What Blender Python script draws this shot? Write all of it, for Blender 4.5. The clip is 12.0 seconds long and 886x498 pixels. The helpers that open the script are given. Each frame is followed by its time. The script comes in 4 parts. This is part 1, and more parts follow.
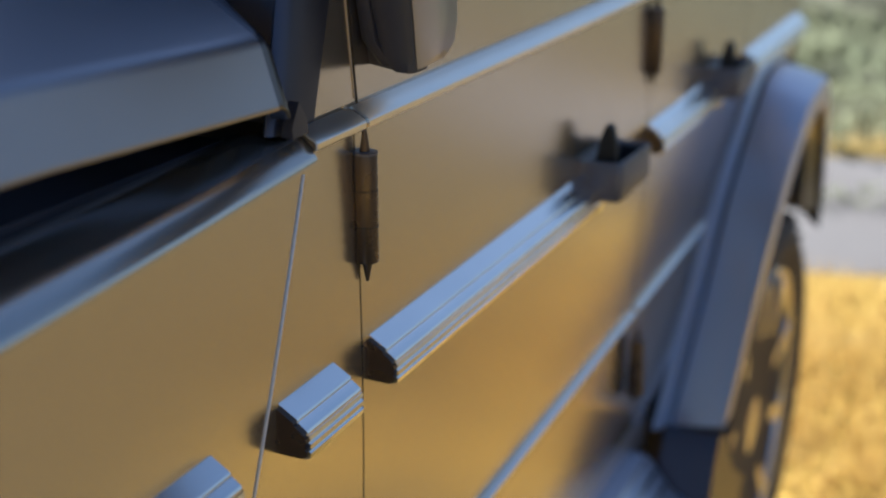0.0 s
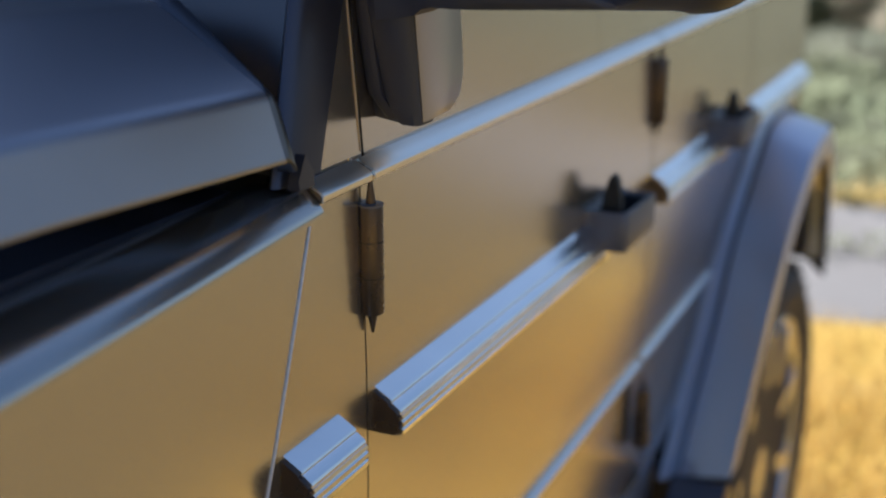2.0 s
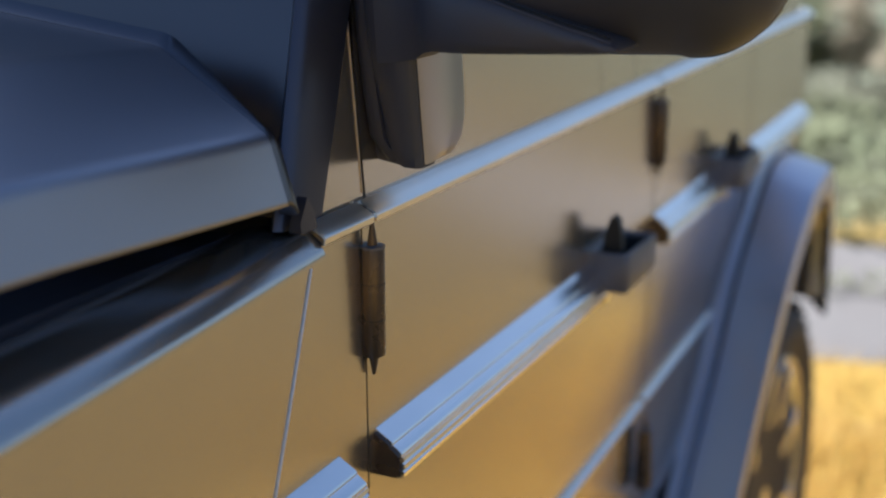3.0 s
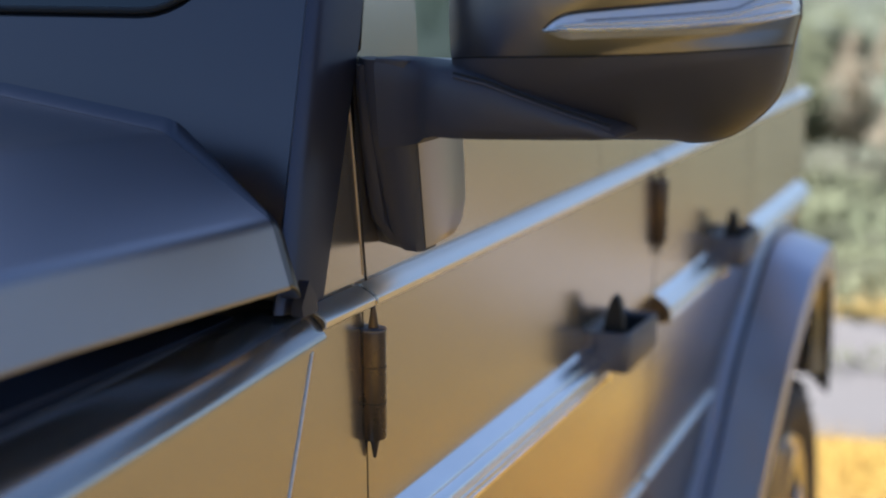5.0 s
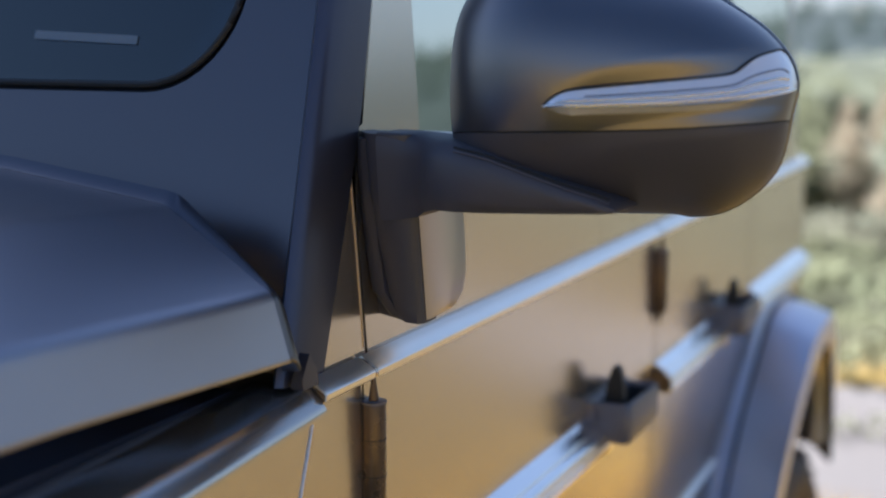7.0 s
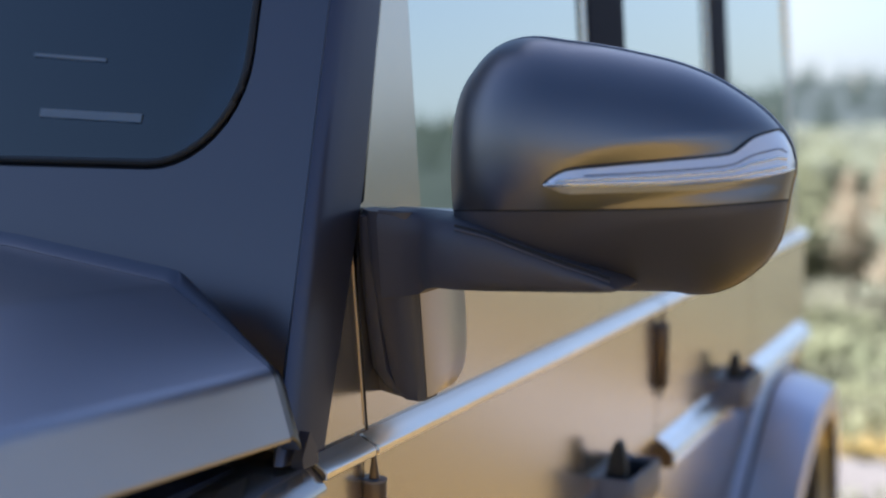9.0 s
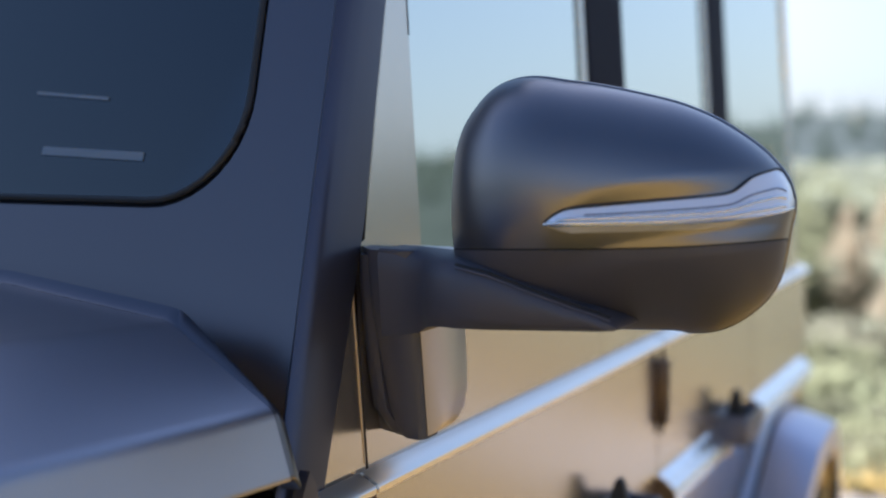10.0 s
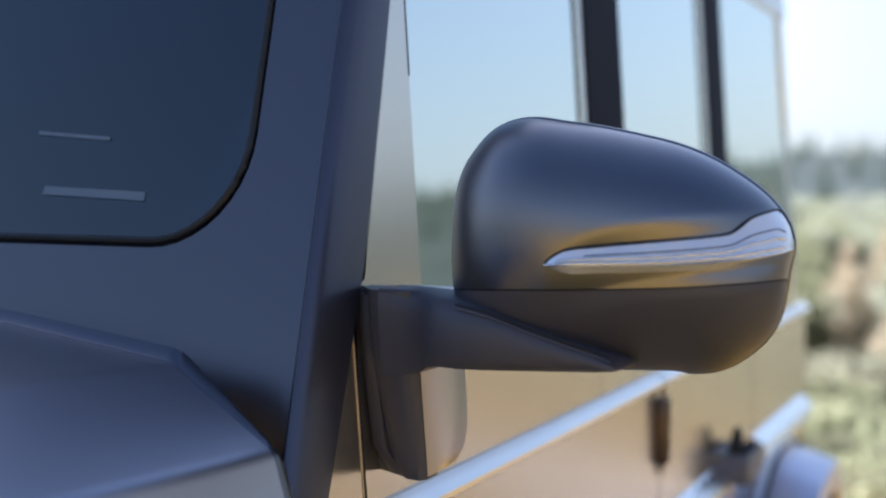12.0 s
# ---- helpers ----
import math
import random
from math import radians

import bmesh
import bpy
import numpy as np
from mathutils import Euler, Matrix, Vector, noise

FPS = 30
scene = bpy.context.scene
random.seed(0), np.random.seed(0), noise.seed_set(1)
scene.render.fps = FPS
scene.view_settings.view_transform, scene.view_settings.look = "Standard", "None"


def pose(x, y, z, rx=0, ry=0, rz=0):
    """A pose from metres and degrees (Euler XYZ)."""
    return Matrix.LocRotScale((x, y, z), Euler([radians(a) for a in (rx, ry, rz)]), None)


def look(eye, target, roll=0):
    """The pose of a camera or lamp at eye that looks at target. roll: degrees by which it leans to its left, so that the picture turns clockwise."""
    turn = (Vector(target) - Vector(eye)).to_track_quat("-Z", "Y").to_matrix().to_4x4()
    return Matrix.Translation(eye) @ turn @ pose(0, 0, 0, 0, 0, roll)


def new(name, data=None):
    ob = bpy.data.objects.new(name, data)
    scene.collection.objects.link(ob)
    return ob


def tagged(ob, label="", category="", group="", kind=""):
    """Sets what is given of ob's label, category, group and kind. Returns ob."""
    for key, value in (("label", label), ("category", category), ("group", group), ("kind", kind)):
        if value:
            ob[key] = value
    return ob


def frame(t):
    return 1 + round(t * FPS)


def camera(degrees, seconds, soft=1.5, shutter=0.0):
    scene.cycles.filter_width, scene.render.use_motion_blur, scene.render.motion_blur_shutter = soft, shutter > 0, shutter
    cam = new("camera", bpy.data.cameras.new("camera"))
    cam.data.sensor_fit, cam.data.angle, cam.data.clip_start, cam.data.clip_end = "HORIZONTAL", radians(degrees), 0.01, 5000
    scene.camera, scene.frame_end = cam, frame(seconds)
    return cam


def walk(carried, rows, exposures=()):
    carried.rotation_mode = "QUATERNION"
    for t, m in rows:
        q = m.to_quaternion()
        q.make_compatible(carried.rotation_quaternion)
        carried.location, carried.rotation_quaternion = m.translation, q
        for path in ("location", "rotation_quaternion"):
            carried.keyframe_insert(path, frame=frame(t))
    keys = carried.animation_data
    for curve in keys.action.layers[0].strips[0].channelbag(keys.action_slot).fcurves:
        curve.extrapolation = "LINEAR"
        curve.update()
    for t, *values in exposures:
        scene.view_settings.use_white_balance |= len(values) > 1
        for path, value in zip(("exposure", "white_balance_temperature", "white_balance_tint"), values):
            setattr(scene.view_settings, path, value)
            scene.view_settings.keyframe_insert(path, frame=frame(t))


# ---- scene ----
# The camera stands on a tripod beside the bonnet and tilts up. x: out from the car's side, y: towards its tail, z: up.
cam = camera(39.24, 12.0, soft=2.0)
cam.data.dof.use_dof = True
cam.data.dof.focus_distance = 0.86
cam.data.dof.aperture_fstop = 3.5
# seconds, eye, pitch up, roll to the left, yaw to the left
ROWS = [
    (0, 0.4186, -0.7233, 1.5024, -19.578, 0.050, 25.243),
    (0.5, 0.4185, -0.7234, 1.5030, -19.251, 0.055, 25.297),
    (1, 0.4184, -0.7236, 1.5040, -18.768, 0.059, 25.373),
    (1.5, 0.4183, -0.7236, 1.5050, -18.225, 0.049, 25.420),
    (2, 0.4183, -0.7239, 1.5066, -17.446, 0.066, 25.474),
    (2.5, 0.4183, -0.7241, 1.5081, -16.621, 0.070, 25.529),
    (3, 0.4184, -0.7243, 1.5099, -15.706, 0.078, 25.537),
    (5, 0.4188, -0.7254, 1.5165, -12.293, 0.074, 25.586),
    (5.5, 0.4190, -0.7257, 1.5181, -11.431, 0.075, 25.594),
    (6, 0.4190, -0.7260, 1.5196, -10.650, 0.104, 25.606),
    (6.5, 0.4192, -0.7263, 1.5209, -9.963, 0.131, 25.620),
    (7, 0.4193, -0.7266, 1.5222, -9.306, 0.170, 25.619),
    (9, 0.4200, -0.7283, 1.5281, -6.123, 0.192, 25.664),
    (9.5, 0.4201, -0.7287, 1.5296, -5.350, 0.206, 25.685),
    (10, 0.4203, -0.7292, 1.5311, -4.547, 0.219, 25.689),
    (10.5, 0.4204, -0.7296, 1.5322, -3.935, 0.228, 25.702),
    (11, 0.4206, -0.7299, 1.5331, -3.428, 0.230, 25.696),
    (11.5, 0.4207, -0.7301, 1.5338, -3.091, 0.240, 25.696),
    (12, 0.4207, -0.7303, 1.5341, -2.893, 0.252, 25.693),
]
walk(cam, [(t, pose(x, y, z, 0, 0, yaw) @ pose(0, 0, 0, 90 + pitch, 0, 0) @ pose(0, 0, 0, 0, 0, roll)) for t, x, y, z, pitch, roll, yaw in ROWS],
     exposures=((0.0, 1.10, 4770, 8.5), (6.5, 1.48, 4840, 12.5), (12.0, 1.82, 4960, 14)))

# ---- world and sun ----
SUN_EL, SUN_AZ = 28.0, 42.0          # degrees; azimuth from +y towards -x
world = bpy.data.worlds.new("sky")
scene.world = world
world.use_nodes = True
wt = world.node_tree
sky = wt.nodes.new("ShaderNodeTexSky")
sky.sky_type = "NISHITA"
sky.sun_disc = False
sky.sun_elevation = radians(SUN_EL)
sky.sun_rotation = radians(-SUN_AZ)
sky.air_density, sky.dust_density, sky.ozone_density = 1.0, 2.2, 1.2
wt.nodes["Background"].inputs["Strength"].default_value = 0.052
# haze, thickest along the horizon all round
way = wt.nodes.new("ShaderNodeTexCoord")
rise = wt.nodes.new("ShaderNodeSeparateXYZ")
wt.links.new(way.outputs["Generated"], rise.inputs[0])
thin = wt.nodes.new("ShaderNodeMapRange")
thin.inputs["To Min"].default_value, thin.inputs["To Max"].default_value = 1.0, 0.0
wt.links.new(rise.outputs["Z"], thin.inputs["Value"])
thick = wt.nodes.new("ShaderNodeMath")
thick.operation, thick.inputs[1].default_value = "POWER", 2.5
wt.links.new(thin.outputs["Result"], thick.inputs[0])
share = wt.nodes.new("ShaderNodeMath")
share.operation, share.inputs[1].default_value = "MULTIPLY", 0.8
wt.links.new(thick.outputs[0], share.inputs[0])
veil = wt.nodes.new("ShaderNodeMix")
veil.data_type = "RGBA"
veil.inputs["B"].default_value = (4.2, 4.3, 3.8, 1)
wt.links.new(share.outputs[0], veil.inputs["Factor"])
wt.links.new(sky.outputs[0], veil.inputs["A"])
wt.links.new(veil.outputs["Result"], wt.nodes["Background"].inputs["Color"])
sun = new("sun", bpy.data.lights.new("sun", "SUN"))
sun.data.energy, sun.data.angle, sun.data.color = 5.0, radians(0.6), (1.0, 0.9, 0.76)
sun_from = Vector((-math.sin(radians(SUN_AZ)) * math.cos(radians(SUN_EL)), math.cos(radians(SUN_AZ)) * math.cos(radians(SUN_EL)), math.sin(radians(SUN_EL))))
sun.matrix_world = look(sun_from * 50, (0, 0, 0))


# ---- materials ----
def material(name, color, rough=0.5, metal=0.0, color2=None, grain=0.0, grain_scale=200.0, stain_scale=4.0, rough_var=0.1, coat=0.0, spec=0.5):
    m = bpy.data.materials.new(name)
    m.use_nodes = True
    nt = m.node_tree
    b = nt.nodes["Principled BSDF"]
    b.inputs["Metallic"].default_value = metal
    b.inputs["Coat Weight"].default_value = coat
    b.inputs["Coat Roughness"].default_value = 0.12
    b.inputs["Specular IOR Level"].default_value = spec
    tc = nt.nodes.new("ShaderNodeTexCoord")
    stain = nt.nodes.new("ShaderNodeTexNoise")
    stain.inputs["Scale"].default_value, stain.inputs["Detail"].default_value = stain_scale, 6
    nt.links.new(tc.outputs["Object"], stain.inputs["Vector"])
    mix = nt.nodes.new("ShaderNodeMix")
    mix.data_type = "RGBA"
    mix.inputs["A"].default_value = (*color, 1)
    mix.inputs["B"].default_value = (*(color2 or [c * 0.82 for c in color]), 1)
    nt.links.new(stain.outputs["Fac"], mix.inputs["Factor"])
    nt.links.new(mix.outputs["Result"], b.inputs["Base Color"])
    ramp = nt.nodes.new("ShaderNodeMapRange")
    ramp.inputs["To Min"].default_value, ramp.inputs["To Max"].default_value = rough - rough_var / 2, rough + rough_var / 2
    fine = nt.nodes.new("ShaderNodeTexNoise")
    fine.inputs["Scale"].default_value, fine.inputs["Detail"].default_value = grain_scale, 4
    nt.links.new(tc.outputs["Object"], fine.inputs["Vector"])
    nt.links.new(stain.outputs["Fac"], ramp.inputs["Value"])
    nt.links.new(ramp.outputs["Result"], b.inputs["Roughness"])
    if grain:
        bump = nt.nodes.new("ShaderNodeBump")
        bump.inputs["Strength"].default_value, bump.inputs["Distance"].default_value = grain, 0.002
        nt.links.new(fine.outputs["Fac"], bump.inputs["Height"])
        nt.links.new(bump.outputs["Normal"], b.inputs["Normal"])
    return m


def glass(name, tint, mirror, rough=0.0, coating=(0.93, 0.97, 0.97)):
    """A coated pane: part of the light is thrown back, the rest goes through tinted."""
    m = bpy.data.materials.new(name)
    m.use_nodes = True
    nt = m.node_tree
    nt.nodes.remove(nt.nodes["Principled BSDF"])
    gloss, clear, mix, fres, rng = (nt.nodes.new(k) for k in ("ShaderNodeBsdfGlossy", "ShaderNodeBsdfTransparent", "ShaderNodeMixShader", "ShaderNodeFresnel", "ShaderNodeMapRange"))
    gloss.inputs["Roughness"].default_value = rough
    gloss.inputs["Color"].default_value = (*coating, 1)
    clear.inputs["Color"].default_value = (*tint, 1)
    fres.inputs["IOR"].default_value = 1.52
    rng.inputs["To Min"].default_value = mirror
    nt.links.new(fres.outputs[0], rng.inputs["Value"])
    nt.links.new(rng.outputs[0], mix.inputs[0])
    nt.links.new(clear.outputs[0], mix.inputs[1])
    nt.links.new(gloss.outputs[0], mix.inputs[2])
    nt.links.new(mix.outputs[0], nt.nodes["Material Output"].inputs[0])
    return m


# one body paint in several tones; PAINT is warmed for golden ground reflection
PAINT = material("satin_paint_warmed", (0.69, 0.62, 0.53), 0.22, 0.93, (0.64, 0.575, 0.495), 0.015, 900, 3, 0.03)
# FLARE: satin paint lightened in place of the sky it mirrors
FLARE = material("satin_paint_lightened", (0.70, 0.68, 0.73), 0.40, 0.85, (0.64, 0.62, 0.67), 0.03, 900, 5, 0.05)
BLACK = material("black_grained_plastic", (0.060, 0.056, 0.068), 0.48, 0, (0.070, 0.065, 0.076), 0.12, 1500, 9, 0.12)
GLOSSBLACK = material("dark_hinge_paint", (0.11, 0.085, 0.075), 0.28, 0.7, (0.085, 0.066, 0.058), 0.03, 700, 30, 0.1)
RUBBER = material("rubber", (0.009, 0.009, 0.010), 0.6, 0, (0.02, 0.02, 0.02), 0.15, 600, 20, 0.15)
CHROME = material("brushed_trim_metal", (1.0, 0.94, 0.86), 0.19, 1.0, (0.86, 0.83, 0.78), 0.02, 900, 12, 0.08)
# PILLAR: a navy set far darker than PAINT
PILLAR = material("satin_paint_darkened_navy", (0.082, 0.083, 0.115), 0.36, 0.65, (0.074, 0.075, 0.10), 0.02, 900, 6, 0.05)
# BONNET: the body paint darkened for the shaded bonnet
BONNET = material("satin_paint_darkened_bonnet", (0.47, 0.44, 0.455), 0.36, 0.93, (0.36, 0.34, 0.355), 0.02, 900, 3, 0.03)
# CAP: same paint as the body, darkened to stand for its dark reflection
CAP = material("satin_paint_darkened_cap", (0.235, 0.22, 0.22), 0.33, 0.93, (0.205, 0.195, 0.20), 0.03, 900, 6, 0.04)
# pale tone for strips that stand in for highlights on the painted body
HIGHLIGHT = material("pale_highlight_metal", (1.0, 0.91, 0.75), 0.30, 0.9, (0.90, 0.86, 0.78), 0.03, 900, 8, 0.06)
GLOSSPILLAR = material("black_pillar_film", (0.012, 0.013, 0.024), 0.6, 0, (0.018, 0.018, 0.030), 0.02, 500, 8, 0.08, spec=0.05)
GREY = material("grey_handle_paint", (0.15, 0.142, 0.165), 0.40, 0.3, (0.13, 0.125, 0.145), 0.03, 800, 20, 0.08)
SILVER = material("rim_alloy", (0.85, 0.85, 0.88), 0.22, 0.9, (0.65, 0.65, 0.68), 0.02, 700, 12, 0.1)
# FRAME: the body paint darkened in place of what the frame mirrors
FRAME = material("satin_paint_darkened_frame", (0.152, 0.143, 0.155), 0.30, 0.93, (0.14, 0.133, 0.142), 0.02, 900, 5, 0.03)
LITTONE = material("pale_lit_tone", (0.48, 0.44, 0.45), 0.32, 0.9, (0.44, 0.40, 0.41), 0.03, 900, 8, 0.05)
TRIM = material("interior_trim", (0.02, 0.022, 0.025), 0.7, 0, (0.03, 0.03, 0.035), 0.1, 500, 6, 0.1)
STRIP = material("pale_strip_tone", (0.17, 0.20, 0.24), 0.5, 0.1, (0.14, 0.17, 0.20), 0.03, 500, 20, 0.1)
TYRE = material("tyre_rubber", (0.045, 0.036, 0.032), 0.72, 0, (0.085, 0.066, 0.052), 0.3, 300, 8, 0.15)
LENS_BASE = material("signal_reflector", (0.93, 0.92, 0.93), 0.20, 0.3, (0.86, 0.86, 0.89), 0.03, 400, 30, 0.1)
MIRROR = material("mirror_silver", (0.9, 0.9, 0.9), 0.02, 1.0, (0.88, 0.88, 0.88), 0, 100, 5, 0.0)
SIDEGLASS = glass("coated_side_glass", (0.06, 0.07, 0.07), 0.82, 0.0, (0.97, 0.97, 0.88))
SCREEN = glass("windscreen_glass", (0.04, 0.06, 0.10), 0.06, 0.02)


def ground_material():
    """Straw-coloured grass with green and bare patches, and a pale gravel track behind the car."""
    m = bpy.data.materials.new("dry_meadow")
    m.use_nodes = True
    nt = m.node_tree
    b = nt.nodes["Principled BSDF"]
    b.inputs["Roughness"].default_value = 0.9
    b.inputs["Specular IOR Level"].default_value = 0.15
    geo = nt.nodes.new("ShaderNodeNewGeometry")

    def noise_tex(scale, detail):
        n = nt.nodes.new("ShaderNodeTexNoise")
        n.inputs["Scale"].default_value, n.inputs["Detail"].default_value = scale, detail
        nt.links.new(geo.outputs["Position"], n.inputs["Vector"])
        return n

    def mixed(fac, a, c):
        x = nt.nodes.new("ShaderNodeMix")
        x.data_type = "RGBA"
        nt.links.new(fac, x.inputs["Factor"])
        for key, v in (("A", a), ("B", c)):
            if isinstance(v, tuple):
                x.inputs[key].default_value = (*v, 1)
            else:
                nt.links.new(v, x.inputs[key])
        return x.outputs["Result"]

    def stepped(sock, lo, hi):
        r = nt.nodes.new("ShaderNodeMapRange")
        r.interpolation_type = "SMOOTHSTEP"
        r.inputs["From Min"].default_value, r.inputs["From Max"].default_value = lo, hi
        nt.links.new(sock, r.inputs["Value"])
        return r.outputs["Result"]

    fine, mid, broad = noise_tex(38, 8), noise_tex(2.2, 6), noise_tex(0.11, 4)
    straw = mixed(stepped(fine.outputs["Fac"], 0.32, 0.68), (0.52, 0.285, 0.03), (0.88, 0.545, 0.09))
    straw = mixed(stepped(mid.outputs["Fac"], 0.5, 0.75), straw, (0.55, 0.36, 0.12))
    straw = mixed(stepped(broad.outputs["Fac"], 0.60, 0.72), straw, (0.30, 0.24, 0.08))
    sep = nt.nodes.new("ShaderNodeSeparateXYZ")
    nt.links.new(geo.outputs["Position"], sep.inputs[0])
    wob = nt.nodes.new("ShaderNodeMath")
    wob.operation = "MULTIPLY_ADD"
    nt.links.new(mid.outputs["Fac"], wob.inputs[0])
    wob.inputs[1].default_value = 3.0
    nt.links.new(sep.outputs["X"], wob.inputs[2])
    # unseen ground beside the car, darkened to tone down its reflection in the doors
    unseen_ground = mixed(stepped(fine.outputs["Fac"], 0.3, 0.7), (0.15, 0.10, 0.036), (0.30, 0.205, 0.072))
    beside = nt.nodes.new("ShaderNodeMath")
    beside.operation = "MULTIPLY"
    nt.links.new(stepped(wob.outputs[0], 2.15, 2.7), beside.inputs[0])
    nt.links.new(stepped(sep.outputs["Y"], -3.0, -1.0), beside.inputs[1])
    straw = mixed(beside.outputs[0], straw, unseen_ground)
    far = nt.nodes.new("ShaderNodeMath")
    far.operation = "MULTIPLY_ADD"
    nt.links.new(mid.outputs["Fac"], far.inputs[0])
    far.inputs[1].default_value = 2.0
    nt.links.new(sep.outputs["Y"], far.inputs[2])
    pale = mixed(stepped(fine.outputs["Fac"], 0.3, 0.7), (0.15, 0.135, 0.065), (0.27, 0.235, 0.12))
    side = nt.nodes.new("ShaderNodeMath")
    side.operation = "MULTIPLY_ADD"
    nt.links.new(sep.outputs["X"], side.inputs[0])
    side.inputs[1].default_value = -1.6
    nt.links.new(far.outputs[0], side.inputs[2])
    straw = mixed(stepped(side.outputs[0], 5.2, 8.0), straw, pale)
    nt.links.new(straw, b.inputs["Base Color"])
    bump = nt.nodes.new("ShaderNodeBump")
    bump.inputs["Strength"].default_value, bump.inputs["Distance"].default_value = 0.7, 0.05
    nt.links.new(fine.outputs["Fac"], bump.inputs["Height"])
    nt.links.new(bump.outputs["Normal"], b.inputs["Normal"])
    return m


GROUND = ground_material()
GRAVEL = material("pale_gravel", (0.33, 0.275, 0.22), 0.9, 0, (0.24, 0.19, 0.145), 1.0, 90, 1.5, 0.1, spec=0.2)
STRAW = material("straw_blades", (0.62, 0.40, 0.10), 0.7, 0, (0.36, 0.22, 0.05), 0, 100, 3, 0.1, spec=0.2)
LEAF = material("shrub_leaves", (0.21, 0.225, 0.115), 0.6, 0, (0.29, 0.26, 0.145), 0, 100, 1.2, 0.1, spec=0.3)
NEEDLE = material("conifer_needles", (0.075, 0.105, 0.075), 0.7, 0, (0.11, 0.125, 0.085), 0, 100, 0.2, 0.1, spec=0.2)
RUSSET = material("dead_conifer_needles", (0.46, 0.37, 0.24), 0.7, 0, (0.38, 0.31, 0.20), 0, 100, 0.3, 0.1, spec=0.2)
# shrub leaves with haze put into their colour
PALELEAF = material("leaves_paled_for_haze", (0.30, 0.31, 0.21), 0.6, 0, (0.36, 0.34, 0.23), 0, 100, 1.2, 0.1, spec=0.3)
BARK = material("bark", (0.22, 0.17, 0.12), 0.9, 0, (0.15, 0.115, 0.08), 0.5, 60, 3, 0.1, spec=0.2)


def leafy(m, share):
    """Leaves and needles let light through from behind."""
    nt = m.node_tree
    b = nt.nodes["Principled BSDF"]
    thin, mix = nt.nodes.new("ShaderNodeBsdfTranslucent"), nt.nodes.new("ShaderNodeMixShader")
    nt.links.new(b.inputs["Base Color"].links[0].from_socket, thin.inputs["Color"])
    mix.inputs[0].default_value = share
    nt.links.new(b.outputs[0], mix.inputs[1])
    nt.links.new(thin.outputs[0], mix.inputs[2])
    nt.links.new(mix.outputs[0], nt.nodes["Material Output"].inputs[0])


HILL = material("wooded_hill", (0.032, 0.045, 0.036), 0.95, 0, (0.056, 0.066, 0.046), 0, 100, 0.05, 0.05, spec=0.1)


for m in (STRAW, LEAF, PALELEAF, NEEDLE, RUSSET):
    leafy(m, 0.88 if m == RUSSET else 0.82)


# ---- mesh helpers ----
def part(name, bm, mat, parent=None, label="", smooth=35):
    me = bpy.data.meshes.new(name)
    bmesh.ops.recalc_face_normals(bm, faces=bm.faces[:])
    bm.to_mesh(me)
    bm.free()
    me.materials.append(mat)
    if smooth:
        me.shade_smooth()
        me.set_sharp_from_angle(angle=radians(smooth))
    ob = new(name, me)
    ob.parent = parent
    if label:
        tagged(ob, label)
    return ob


def bevelled(bm, width, segments=2, angle=30):
    edges = [e for e in bm.edges if len(e.link_faces) == 2 and e.calc_face_angle(0) > radians(angle)]
    bmesh.ops.bevel(bm, geom=edges, offset=width, segments=segments, profile=0.5, affect="EDGES", clamp_overlap=True)
    return bm


def loft(rings, closed=True, caps=True):
    """A skin over rings of equally many points."""
    bm = bmesh.new()
    vs = [[bm.verts.new(p) for p in r] for r in rings]
    n = len(rings[0])
    for a, b in zip(vs, vs[1:]):
        for i in range(n if closed else n - 1):
            j = (i + 1) % n
            bm.faces.new((a[i], a[j], b[j], b[i]))
    if caps and closed:
        bm.faces.new(vs[0])
        bm.faces.new(vs[-1][::-1])
    return bm


def sheet(points, thick):
    """A panel with thickness from a grid of points (rows of equal length), thickened along its normals."""
    bm = loft(points, closed=False)
    bmesh.ops.recalc_face_normals(bm, faces=bm.faces[:])
    bmesh.ops.solidify(bm, geom=bm.faces[:], thickness=thick)
    return bm


def box(lo, hi, bevel=0.0, segments=2):
    bm = bmesh.new()
    bmesh.ops.create_cube(bm, size=1, matrix=Matrix.Translation([(a + b) / 2 for a, b in zip(lo, hi)]) @ Matrix.Diagonal([b - a for a, b in zip(lo, hi)] + [1]))
    return bevelled(bm, bevel, segments) if bevel else bm


def along_y(profile, y0, y1, steps=2):
    """Extrude a closed (x, z) outline along y; y0 and y1 may depend on z."""
    f0, f1 = (v if callable(v) else (lambda z, v=v: v) for v in (y0, y1))
    return loft([[(x, f0(z) + (f1(z) - f0(z)) * k / (steps - 1), z) for x, z in profile] for k in range(steps)])


def prism(outline, axis, lo, hi):
    """Extrude a closed outline along an axis; the outline's two numbers fill the other two axes in order."""
    def put(p, v):
        q = list(p)
        q.insert("xyz".index(axis), v)
        return q
    return loft([[put(p, lo) for p in outline], [put(p, hi) for p in outline]])


def lathe(profile, centre, axis="z", steps=24):
    """Turn (radius, height) round an axis through centre."""
    rings = []
    for r, h in profile:
        ring = []
        for k in range(steps):
            c, s = math.cos(2 * math.pi * k / steps) * r, math.sin(2 * math.pi * k / steps) * r
            p = {"z": (c, s, h), "x": (h, c, s), "y": (c, h, s)}[axis]
            ring.append(Vector(centre) + Vector(p))
        rings.append(ring)
    return loft(rings)


